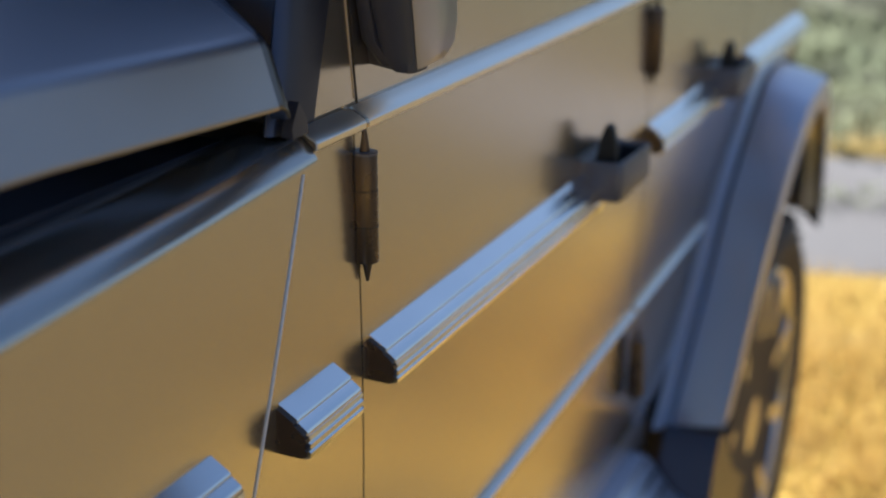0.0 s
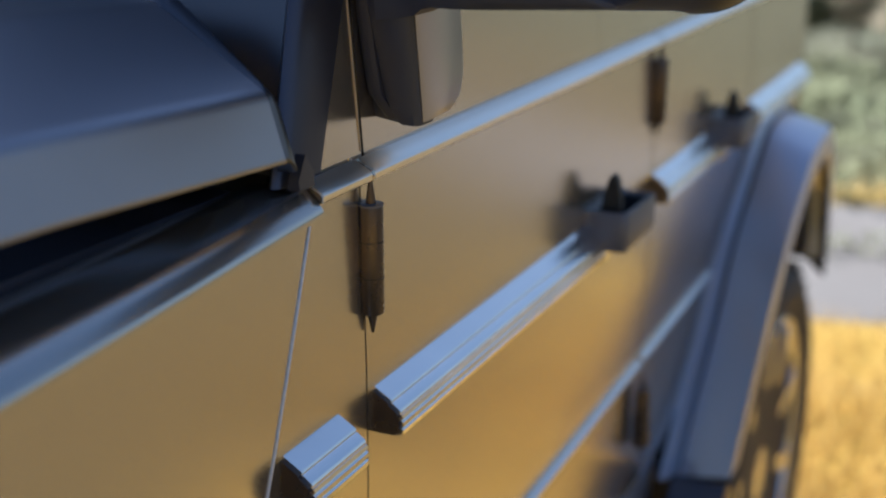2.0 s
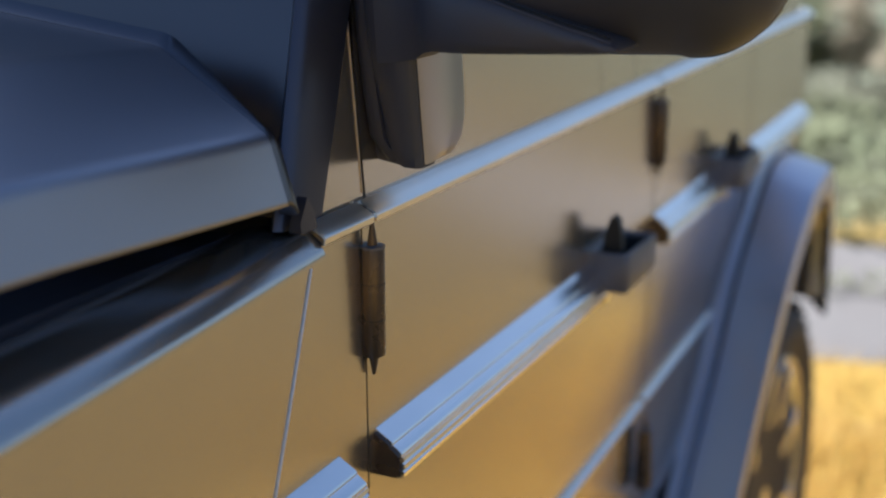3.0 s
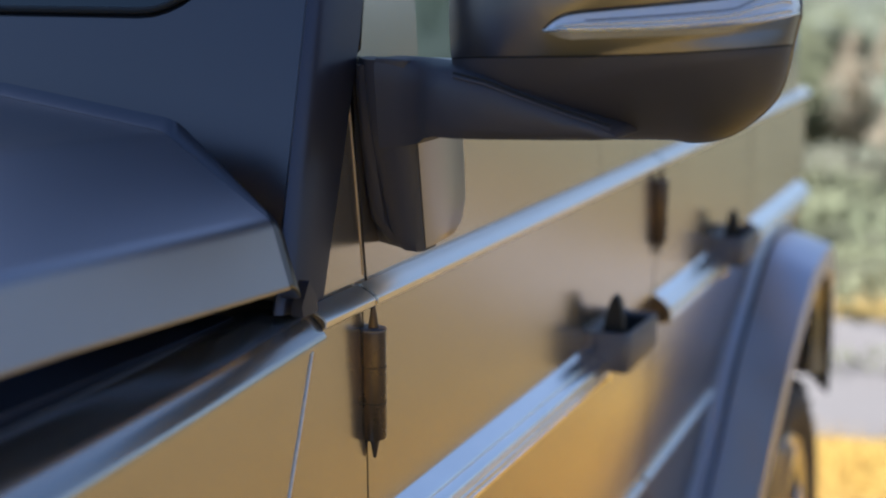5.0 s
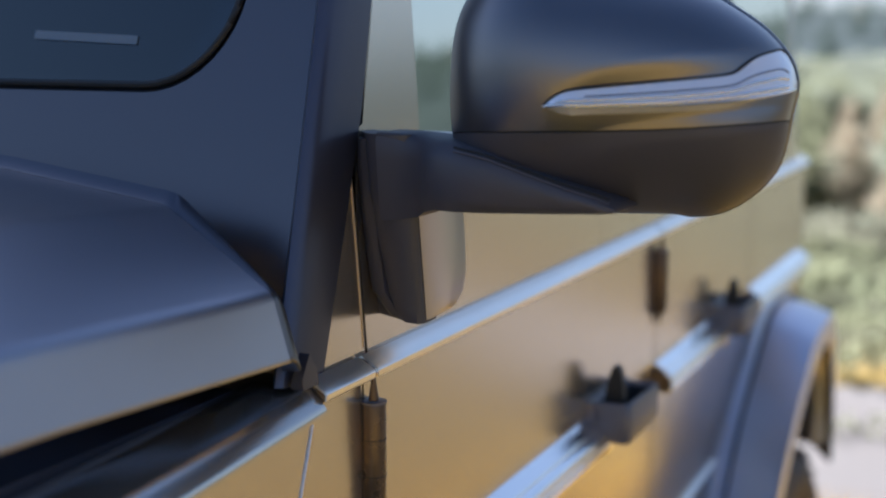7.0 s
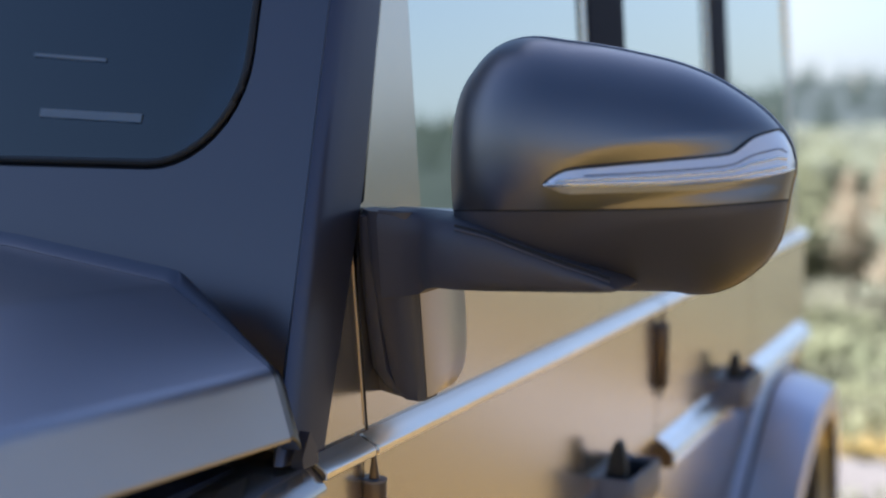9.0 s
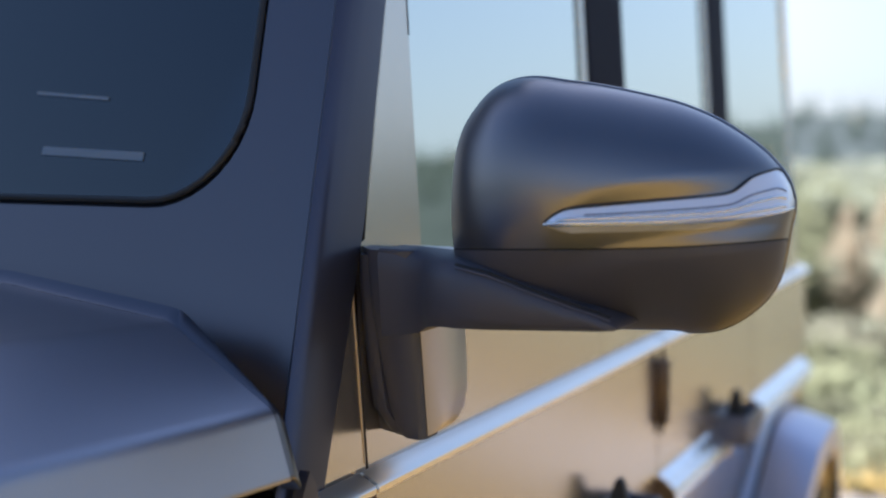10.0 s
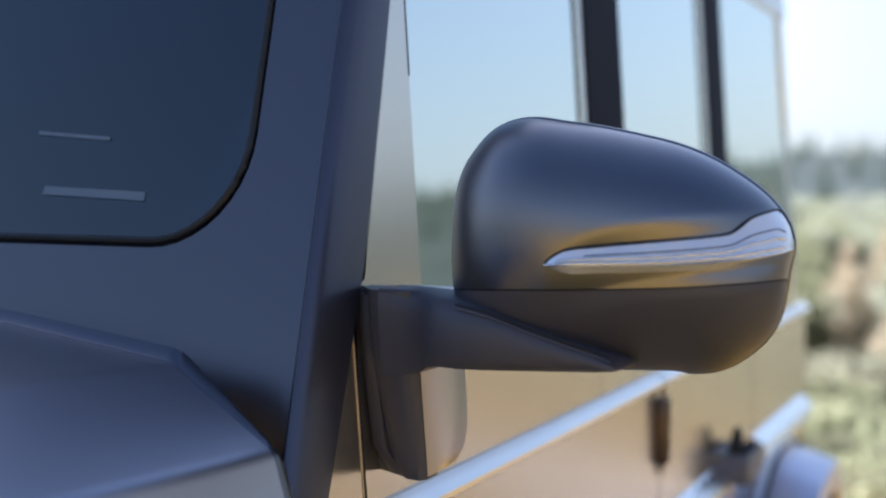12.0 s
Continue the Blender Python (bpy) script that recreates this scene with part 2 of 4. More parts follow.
def tube(points, radius, steps=10, flat=1.0):
    """A round bar along points."""
    pts = [Vector(p) for p in points]
    rings = []
    for i, p in enumerate(pts):
        d = (pts[min(i + 1, len(pts) - 1)] - pts[max(i - 1, 0)]).normalized()
        side = d.cross(Vector((0.31, 0.22, 0.93))).normalized()
        up = side.cross(d)
        rings.append([p + side * radius * math.cos(2 * math.pi * k / steps) + up * radius * flat * math.sin(2 * math.pi * k / steps) for k in range(steps)])
    return loft(rings)


def interp(x, xs, ys):
    return float(np.interp(x, xs, ys))


def curve(x, xs, ys):
    """A smooth line through points (xs rising), without overshoot at its ends."""
    if x <= xs[0]:
        return ys[0]
    if x >= xs[-1]:
        return ys[-1]
    i = next(k for k in range(len(xs) - 1) if x <= xs[k + 1])
    h = xs[i + 1] - xs[i]

    def slope(k):
        lo, hi = max(k - 1, 0), min(k + 1, len(xs) - 1)
        return (ys[hi] - ys[lo]) / (xs[hi] - xs[lo])
    t = (x - xs[i]) / h
    a, e = ys[i], ys[i + 1]
    return a * (2 * t ** 3 - 3 * t * t + 1) + e * (3 * t * t - 2 * t ** 3) + h * (slope(i) * (t ** 3 - 2 * t * t + t) + slope(i + 1) * (t ** 3 - t * t))


def smooth_path(points, steps=6):
    """A rounded line through points (Catmull-Rom)."""
    p = [Vector(q) for q in points]
    p = [p[0] * 2 - p[1]] + p + [p[-1] * 2 - p[-2]]
    out = []
    for a, b, c, d in zip(p, p[1:], p[2:], p[3:]):
        for k in range(steps):
            t = k / steps
            out.append(0.5 * (2 * b + (c - a) * t + (2 * a - 5 * b + 4 * c - d) * t * t + (3 * b - a - 3 * c + d) * t ** 3))
    return out + [p[-2]]


def rounded_rect(x0, x1, z0, z1, r, n=10):
    pts = []
    for cx, cz, a0 in ((x1 - r, z0 + r, -90), (x1 - r, z1 - r, 0), (x0 + r, z1 - r, 90), (x0 + r, z0 + r, 180)):
        for k in range(n + 1):
            a = radians(a0 + 90 * k / n)
            pts.append((cx + r * math.cos(a), cz + r * math.sin(a)))
    return pts


# ---- ground, track, hills ----
def build_ground():
    bm = bmesh.new()
    xs = [-2500, -800, -250, -90, -40, -20, -12, -8, -5, -3, -1, 1, 3, 5, 8, 12, 20, 40, 90, 250, 800, 2500]
    ys = [-2500, -800, -250, -90, -40, -20, -12, -8, -5, -2, 0, 2, 4, 6, 9, 13, 18, 26, 40, 90, 250, 800, 2500]
    grid = [[bm.verts.new((x, y, 0 if abs(x) < 6 and -8 < y < 9 else 0.25 * noise.noise((x * 0.06, y * 0.06, 2)))) for x in xs] for y in ys]
    for a, b in zip(grid, grid[1:]):
        for i in range(len(xs) - 1):
            bm.faces.new((a[i], a[i + 1], b[i + 1], b[i]))
    ob = part("ground", bm, GROUND, smooth=180)
    tagged(ob, "sunlit dry golden meadow with straw grass", "ground", kind="structure")
    # track: crosses behind the car's tail
    rows = []
    for k in range(41):
        x = -20 + k
        mid = 4.2 + 0.06 * x + 0.15 * math.sin(x * 0.7) + 0.35 * max(0.0, x + 0.3) ** 1.5
        w = 0.80 + 0.10 * noise.noise((x * 0.5, 3, 1))
        rows.append([(x, mid + w * u, 0.02 - 0.014 * abs(u) ** 3 * 1.2 + 0.006 * noise.noise((x * 2.1, u * 4, 7))) for u in (-1, -0.6, -0.2, 0.2, 0.6, 1)])
    road = part("road", loft(rows, closed=False), GRAVEL, smooth=180)
    tagged(road, "pale gravel track through dry grass", "road", kind="structure")


def hill_height(x, y):
    """The wooded rise all round the meadow, over the ground."""
    r, a = math.hypot(x, y), math.atan2(x, y)
    c, s = math.cos(a), math.sin(a)
    peak = 15 + 6 * noise.noise((c * 2.2, s * 2.2, 5)) + 2.5 * noise.noise((c * 9, s * 9, 1))
    peak *= interp(math.degrees(a), [-180, -2, 14, 90, 150, 180], [1.0, 0.72, 1.15, 1.15, 1.0, 1.0])
    return interp(r, [0, 32, 110, 180, 300, 900], [-0.6, -0.5, 0.26 * peak, 0.55 * peak, peak, 1.5 * peak]) + (0.6 * noise.noise((x * 0.04, y * 0.04, 3)) if r > 80 else 0)


def build_hills():
    """A ring of wooded hills round the meadow."""
    rows = []
    n = 240
    for k in range(n + 1):
        a = 2 * math.pi * k / n
        rows.append([(math.sin(a) * r, math.cos(a) * r, hill_height(math.sin(a) * r, math.cos(a) * r)) for r in (30, 40, 55, 75, 95, 115, 140, 165, 190, 220, 255, 300, 420, 900)])
    ob = part("backdrop_hills", loft(rows, closed=False), HILL, smooth=180)
    tagged(ob, "hazy wooded hills along the horizon", "hills", kind="structure")


build_ground()
build_hills()


# ---- the car ----
SCALE = 0.77                    # the car is drawn on a grid of 0.77 m; z = -0.45 is the ground
car = tagged(new("car"), "boxy off-road car in satin grey-blue paint standing on dry grass", "car")
car.scale = (SCALE, SCALE, SCALE)
car.location = (0, 0, 0.45 * SCALE)

UPPER = math.tan(radians(4.0))


def upper_x(z):
    """The side above the belt leans inwards."""
    return -0.010 - (z - 1.2415) * UPPER


BELT = [(-0.010, 1.2415), (-0.0065, 1.2430), (-0.003, 1.2385), (0.004, 1.2375), (0.0105, 1.2345), (0.0128, 1.2305), (0.0115, 1.2270), (-0.0016, 1.2200)]


def skin(z):
    """The door skin below the belt, slightly barrelled."""
    base = -0.010 * ((z - 1.0) / 0.35) ** 2 if z > 0.70 else -0.010 * (0.30 / 0.35) ** 2
    return 0.002 + base


LOWER = [(skin(z), z) for z in (1.19, 1.14, 1.08, 1.02, 0.96, 0.90, 0.84, 0.78, 0.73, 0.700)] + [(-0.0052, 0.683), (-0.0052, 0.63), (-0.0055, 0.57), (-0.008, 0.50), (-0.018, 0.42)]


def side_profile(z_low=0.4):
    out = BELT + [p for p in LOWER if p[1] >= z_low]
    return out + [(x - 0.035, z) for x, z in reversed(out)]


def crease_highlight(y0, y1, parent):
    """A narrow bright bead added for the crease's highlight; its slight rise towards the tail fits the camera's view.
    """
    rows = []
    for k in range(7):
        y = y0 + (y1 - y0) * k / 6
        z = 0.655 + 0.030 * y
        rows.append([(-0.006, y, z + 0.0060), (-0.0025, y, z + 0.0055), (0.0045, y, z + 0.0005), (0.0045, y, z - 0.0025), (-0.006, y, z - 0.0045)])
    return part("crease_highlight", loft(rows), HIGHLIGHT, parent, "narrow bright bead standing in for the lower door crease's highlight", smooth=30)


def trim_bar(name, y0, y1, parent, label=""):
    """A stretch of the ribbed rub strip, chamfered on top."""
    prof = [(0.0, 1.0150), (0.0025, 1.0146), (0.0200, 1.0040), (0.0212, 1.0022), (0.0200, 1.0010), (0.0222, 1.0002), (0.0300, 0.9945), (0.0312, 0.9925), (0.0292, 0.9910), (0.0325, 0.9898), (0.0336, 0.9865), (0.0308, 0.9842), (0.0338, 0.9822), (0.0342, 0.9780), (0.0312, 0.9757), (0.0338, 0.9737), (0.0330, 0.9690), (0.0270, 0.9662), (0.0, 0.9660)]
    bar = part(name, along_y(prof, y0, y1, 2), CHROME, parent, label, smooth=20)
    # dark piece added at the open end in place of its shade
    plug = [(max(x - 0.0020, -0.002), z + (0.002 if z < 0.98 else -0.0022)) for x, z in prof]
    part("end_shade", bevelled(along_y(plug, y0 - 0.0035, y0 + 0.004, 2), 0.0012, 1, 40), GLOSSBLACK, bar, "dark piece painting shade at the strip's open end")
    return bar


def hinge(y, z0, z1, parent, x=0.0072, spread=0.0):
    """An outside door hinge: an upright knuckle, wider below where spread, between two tapering pins, close to the skin."""
    r = 0.0116
    h = part("hinge", lathe([(r + spread - 0.0006, z0), (r + spread, z0 + 0.002), (r, z1 - 0.003), (r - 0.0008, z1)], (x, y, 0), "z", 20), GLOSSBLACK, parent, "dark painted outside hinge", smooth=40)
    part("pin", lathe([(0.0015, z0 - 0.020), (0.0050, z0 - 0.002), (0.0050, z1 + 0.002), (0.0012, z1 + 0.028)], (x, y, 0), "z", 12), GLOSSBLACK, h)
    part("cap", lathe([(r + 0.0006, z1 - 0.001), (r + 0.0006, z1 + 0.001), (0.010, z1 + 0.0015)], (x, y, 0), "z", 16), GREY, h)
    for f in (0.34, 0.67):
        z = z0 + (z1 - z0) * f
        part("joint_ring", lathe([(r - 0.001 + spread * (1 - f), z - 0.0006), (r + 0.0003 + spread * (1 - f), z - 0.0004), (r + 0.0003 + spread * (1 - f), z + 0.0004), (r - 0.001 + spread * (1 - f), z + 0.0006)], (x, y, 0), "z", 20), RUBBER, h)
    return h


def door_handle(y, parent):
    """A hollow grip box with an open top and a black release lug, on a bright plate."""
    z0, z1, x0, x1, L = 0.978, 1.036, 0.012, 0.062, 0.148
    def course(inset, z, slope=0.0):
        return [(px, py, z - slope * (py - y) / L) for px, py in rounded_rect(x0 - 0.006 + inset, x1 - inset, y + inset, y + L - inset, 0.009 - inset * 0.5, 4)]
    bm = loft([course(0.005, z0, -0.004), course(0.0015, z0 + 0.002, -0.004), course(0.0, z0 + 0.006, -0.004), course(0.0, z1 - 0.002, 0.003), course(0.0012, z1, 0.003), course(0.0062, z1, 0.003), course(0.0074, z1 - 0.002, 0.003), course(0.0085, z0 + 0.016)])
    h = part("door_handle", bm, GREY, parent, "grey grip handle with open top", smooth=50)
    part("well", loft([course(0.0095, z0 + 0.017), course(0.0095, z0 + 0.022), course(0.0088, z1 - 0.006, 0.003), course(0.0090, z0 + 0.019)], caps=True), TRIM, h, "black inside of the grip")
    lug = [(0.004, 0.0), (0.009, 0.034), (0.016, 0.060), (0.022, 0.067), (0.029, 0.060), (0.034, 0.034), (0.036, 0.0)]
    part("release_lug", bevelled(loft([[(0.011 + a, yy, z1 - 0.016 + e) for a, e in lug] for yy in (y + 0.020, y + 0.034)]), 0.004), RUBBER, h, "black pointed release lug")
    part("tongue", bevelled(loft([[(0.014, y + k, z0 + 0.004), (0.034, y + k, z0 + 0.004), (0.032, y + k, z0 - 0.016), (0.024, y + k, z0 - 0.023), (0.016, y + k, z0 - 0.016)] for k in (0.004, 0.016)]), 0.003), CHROME, h, "bright rounded tongue under the grip")
    part("lock_button", bevelled(loft([[(0.030, y + L + k, z0 + 0.012), (0.052, y + L + k, z0 + 0.012), (0.052, y + L + k, z1 - 0.012), (0.030, y + L + k, z1 - 0.012)] for k in (0.0, 0.012)]), 0.004), CHROME, h, "bright push button")
    part("back_plate", bevelled(prism([(y - 0.006, z0 + 0.02), (y + 0.010, z0 - 0.020), (y + 0.022, z0 - 0.022), (y + 0.034, z0 - 0.004), (y + L - 0.01, z0 - 0.004), (y + L + 0.012, z0 + 0.004), (y + L + 0.012, z1 - 0.004), (y, z1 - 0.002)], "x", -0.002, 0.012), 0.004), GREY, h, "grey back plate")
    return h


def belt_highlight(y0, y1, parent):
    """A bright satin strip added on the painted belt ledge for its sky highlight, with a flat slanted face."""
    out = [(-0.0095, 1.2422), (-0.0064, 1.2442), (-0.0045, 1.2438), (0.0112, 1.2352), (0.0131, 1.2325), (0.0127, 1.2275)]
    prof = out + [(x - 0.0014, z - 0.0016) for x, z in reversed(out)]
    return part("belt_highlight", along_y(prof, y0, y1, 2), HIGHLIGHT, parent, "pale strip painting the sky highlight on the belt ledge", smooth=30)


# arch line in (y, z): where the flare meets the body, and its outer edge
ARCH_Z = [0.36, 0.58, 0.725, 0.88, 0.925, 0.935]
ARCH_Y = [1.225, 1.455, 1.585, 1.80, 1.90, 2.0]


def front_door():
    d = part("front_door", bevelled(along_y(side_profile(), 0.0268, 0.986), 0.0025, 2, 60), PAINT, car)
    belt_highlight(0.030, 0.985, d)
    hinge(0.030, 1.096, 1.202, d)
    hinge(0.0, 0.53, 0.64, d, 0.008, 0.003)
    trim_bar("rub_strip", 0.040, 0.665, d, "bright ribbed metal rub strip")
    door_handle(0.662, d)
    crease_highlight(0.030, 0.983, d)
    return d


def rear_door():
    def rear_edge(z):
        return min(1.71, interp(z, ARCH_Z[:4], ARCH_Y[:4])) if z < 0.9 else 1.71
    d = part("rear_door", bevelled(along_y(side_profile(), 0.991, rear_edge), 0.0025, 2, 60), PAINT, car)
    belt_highlight(0.991, 1.71, d)
    hinge(0.992, 1.100, 1.202, d)
    hinge(0.972, 0.538, 0.642, d, 0.0115, 0.004)
    trim_bar("rub_strip", 0.990, 1.395, d, "bright ribbed metal rub strip")
    door_handle(1.392, d)
    crease_highlight(0.995, 1.47, d)
    return d


def quarter():
    q = part("rear_quarter", bevelled(along_y(side_profile(0.88), 1.716, 2.36), 0.0025, 2, 60), PAINT, car)
    belt_highlight(1.716, 2.36, q)
    trim_bar("rub_strip", 1.70, 2.30, q, "bright ribbed metal rub strip")
    # rounded tail corner
    prof = side_profile(0.4)
    rings = []
    for k in range(9):
        a = radians(90 * k / 8)
        rings.append([(-0.10 + (x + 0.10) * math.cos(a), 2.364 + (x + 0.10) * math.sin(a), z) for x, z in prof])
    part("tail_corner", loft(rings), PAINT, car)
    part("tailgate", box((-2.16, 2.43, 0.4), (-0.10, 2.462, 1.241), 0.006), PAINT, car)


def fender():
    def rear_edge(z):
        return -0.063 - (1.212 - z) * 0.40
    out = [(-0.062, 1.236), (-0.03, 1.239), (-0.008, 1.238), (-0.002, 1.236), (0.0105, 1.2245), (0.0135, 1.220), (0.0135, 1.215), (-0.0014, 1.2065)] + [(skin(z), z) for z in (1.18, 1.14, 1.08, 1.02, 0.96, 0.90, 0.84, 0.78, 0.73)] + [(-0.01, 0.60), (-0.03, 0.42)]
    prof = out + [(x - 0.03, z - 0.02) for x, z in reversed(out)]
    rings = []
    for k in range(9):
        ring = []
        for x, z in prof:
            y1 = min(rear_edge(z), -0.064)
            y = y1 + (-1.55 - y1) * (k / 8) ** 1.6
            drop = 0.065 * max(0.0, -0.075 - y) ** 0.9 * max(0.0, min(1.0, (z - 1.0) / 0.2)) * (1.0 if x > -0.02 else 0.5)
            ring.append((x, y, z - min(drop, 0.06)))
        rings.append(ring)
    f = part("front_fender", bevelled(loft(rings), 0.003, 2, 50), PAINT, car)
    trim_bar("rub_strip", -0.90, -0.225, f, "bright ribbed metal rub strip")
    # narrow pillar panel between fender and door
    c = part("cowl_side", bevelled(along_y(side_profile(), lambda z: min(rear_edge(z), -0.064) + 0.003, 0.024), 0.0025, 2, 60), PAINT, car)
    belt_highlight(-0.063, 0.024, c)
    # pale bar added along the seam to paint its lit edge
    part("seam_highlight", tube([(skin(z) + 0.0006, min(rear_edge(z), -0.064) + 0.0015, z) for z in (1.205, 1.19, 1.14, 1.08, 1.02, 0.96, 0.90, 0.84, 0.78)], 0.0012, 8), FLARE, c, "pale bar standing in for the fender seam's lit edge")
    trim_bar("rub_strip", -0.125, -0.030, c, "short bright ribbed metal rub strip")


front_door()
rear_door()
quarter()
fender()


def flare():
    """Wheel-arch flare: a flange on the body, then a broad face out to the lip, then the return."""
    inner_y = ARCH_Y + [2.10, 2.20, 2.30, 2.36, 2.39, 2.41, 2.42]
    inner_z = ARCH_Z + [0.925, 0.89, 0.82, 0.75, 0.68, 0.60, 0.51]
    lip_y = [1.180, 1.415, 1.600, 1.80, 1.90, 2.02, 2.12, 2.19, 2.27, 2.32, 2.35, 2.37, 2.38]
    lip_z = [0.400, 0.615, 0.765, 0.872, 0.893, 0.898, 0.89, 0.86, 0.80, 0.74, 0.67, 0.60, 0.51]
    ip = smooth_path([(0.02, y, z) for y, z in zip(inner_y, inner_z)], 5)
    lp = smooth_path([(interp(y, [2.0, 2.2, 2.4], [0.13, 0.118, 0.105]), y, z) for y, z in zip(lip_y, lip_z)], 5)
    c = Vector((0, 2.0, 0.42))
    rings = []
    for a, b in zip(ip, lp):
        ra = (Vector((0, a.y, a.z)) - c).normalized()
        rb = (Vector((0, b.y, b.z)) - c).normalized()
        flange = Vector((-0.012, a.y, a.z)) + ra * 0.030
        edge = Vector((0.004, a.y, a.z)) + ra * 0.028
        crease = Vector((0.012, a.y, a.z)) + ra * 0.004
        start = Vector((0.016, a.y, a.z))
        mid = (start + b) * 0.5 + ra * 0.003
        near = start * 0.10 + b * 0.90 + ra * 0.001
        lip2 = b - rb * 0.055 + Vector((0.001, 0, 0))
        ret = Vector((b.x - 0.045, b.y, b.z)) - rb * 0.066
        rings.append([flange, edge, crease, start, mid, near, b, lip2, ret, Vector((-0.012, a.y, a.z)) - ra * 0.02])
    f = part("wheel_arch_flare", loft(rings), FLARE, car, "satin dark blue-grey wheel arch flare", smooth=28)
    # black bar laid along the crease as its dark line
    part("groove", tube([p + Vector((-0.001, 0, 0)) for p in ip], 0.0036, 6), RUBBER, f, "dark bar along the flare's crease")
    # foot of the flare that joins the step
    foot = [(1.172, 0.385), (1.232, 0.356), (1.268, 0.305), (1.33, 0.235), (1.46, 0.15), (1.42, 0.11), (1.15, 0.12), (1.10, 0.20), (1.135, 0.33)]
    part("flare_foot", bevelled(prism(foot, "x", 0.022, 0.126), 0.006), PILLAR, f, "dark foot of the flare at the step")
    # dark liner inside the arch
    rows = [[(0.112, l.y + (2.0 - l.y) * 0.15, l.z - 0.060), (0.05, p.y + (2.0 - p.y) * 0.08, p.z - 0.035), (-0.1, p.y + (2.0 - p.y) * 0.08, p.z - 0.035), (-0.4, p.y + (2.0 - p.y) * 0.08, p.z - 0.035)] for p, l in zip(ip, lp)]
    part("wheelhouse", box((-0.44, 1.15, 0.10), (-0.405, 2.46, 1.0), 0.01), TRIM, car)
    part("arch_liner", sheet(rows, 0.008), TRIM, f, "black arch liner")


flare()


def wheel(x, y, outward=1):
    """Off-road tyre on a spoked alloy rim; outward: +1 when the outer face looks to +x."""
    R, W, c = 0.522, 0.34, (x, y, 0.073)
    w = tagged(new("wheel"), "road wheel with black tyre and silver spoked rim")
    w.parent = car
    s = outward
    prof = [(0.385, -W * 0.40), (0.42, -W * 0.47), (0.465, -W * 0.5), (0.500, -W * 0.46), (R, -W * 0.36), (R + 0.002, 0), (R, W * 0.36), (0.500, W * 0.46), (0.465, W * 0.5), (0.42, W * 0.47), (0.385, W * 0.40)]
    t = part("tyre", lathe(prof, c, "x", 72), TYRE, w, "black tyre with brownish sidewall", smooth=50)
    for k in range(40):
        a = 2 * math.pi * k / 40
        for side in (-1, 1):
            b = box((-0.068, -0.022, -0.008), (0.068, 0.022, 0.006), 0.004, 1)
            m = Matrix.Translation(c) @ Matrix.Rotation(a + side * 0.04, 4, "X") @ pose(side * 0.085, 0, R + 0.002, 0, 0, side * 18)
            bmesh.ops.transform(b, matrix=m, verts=b.verts[:])
            if k % 2 or side > 0:
                part("tread_block", b, TYRE, t, smooth=0)
            else:
                b.free()
    r = part("rim", lathe([(0.395, -W * 0.40), (0.402, -W * 0.3), (0.372, 0), (0.378, s * W * 0.30), (0.402, s * W * 0.42), (0.392, s * W * 0.45), (0.374, s * W * 0.42), (0.355, s * W * 0.2), (0.35, -W * 0.36)], c, "x", 48), SILVER, w, "silver alloy rim")
    for k in range(10):
        a = 2 * math.pi * k / 10
        b = loft([[(s * W * 0.40, -0.022, 0.05), (s * W * 0.40, 0.022, 0.05), (s * W * 0.22, 0.026, 0.05), (s * W * 0.22, -0.026, 0.05)],
                  [(s * W * 0.38, -0.016, 0.14), (s * W * 0.38, 0.016, 0.14), (s * W * 0.24, 0.02, 0.14), (s * W * 0.24, -0.02, 0.14)],
                  [(s * W * 0.43, -0.024, 0.372), (s * W * 0.43, 0.024, 0.372), (s * W * 0.25, 0.026, 0.372), (s * W * 0.25, -0.026, 0.372)]])
        bmesh.ops.transform(bevelled(b, 0.004, 1), matrix=Matrix.Translation(c) @ Matrix.Rotation(a, 4, "X"), verts=b.verts[:])
        part("spoke", b, SILVER, r)
    # plate added behind the spokes so that the gaps mirror golden ground
    part("rim_reflector", lathe([(0.10, s * W * 0.26), (0.22, s * W * 0.31), (0.358, s * W * 0.37), (0.364, s * W * 0.30), (0.22, s * W * 0.24), (0.10, s * W * 0.18)], c, "x", 40), SILVER, r, "bright plate added behind the spokes to mirror golden ground")
    part("hub_cap", lathe([(0.09, 0.0), (0.09, s * W * 0.34), (0.07, s * W * 0.40), (0.03, s * W * 0.42)], c, "x", 24), SILVER, r)
    return w


MID = -1.13                     # the car's middle line
for wy in (1.85, -1.10):
    wheel(-0.068, wy, 1)
    wheel(2 * MID + 0.068, wy, -1)


def running_board():
    sec = ((-0.06, 0.346), (0.0, 0.343), (0.012, 0.336), (0.052, 0.285), (0.092, 0.262), (0.086, 0.23), (-0.06, 0.21))
    b = part("running_board", bevelled(loft([[(x, y, z) for x, z in sec] for y in (-0.25, 1.115)]), 0.004), FLARE, car, "grey side step under the doors")
    for x, z in ((0.004, 0.341), (0.024, 0.321), (0.044, 0.295)):
        part("tread_rib", tube([(x, -0.22, z), (x, 0.4, z), (x, 1.10, z)], 0.0045, 8), CHROME, b, "bright metal tread rib")
    part("sill", box((-0.12, -0.2, 0.30), (-0.028, 1.22, 0.425), 0.012), FLARE, car)


running_board()


# ---- bonnet ----


def mirrored_profile(half):
    """From a half outline that runs from the side to the middle: the whole, over the car's width."""
    return half + [(2 * MID - x, z) for x, z in reversed(half)]


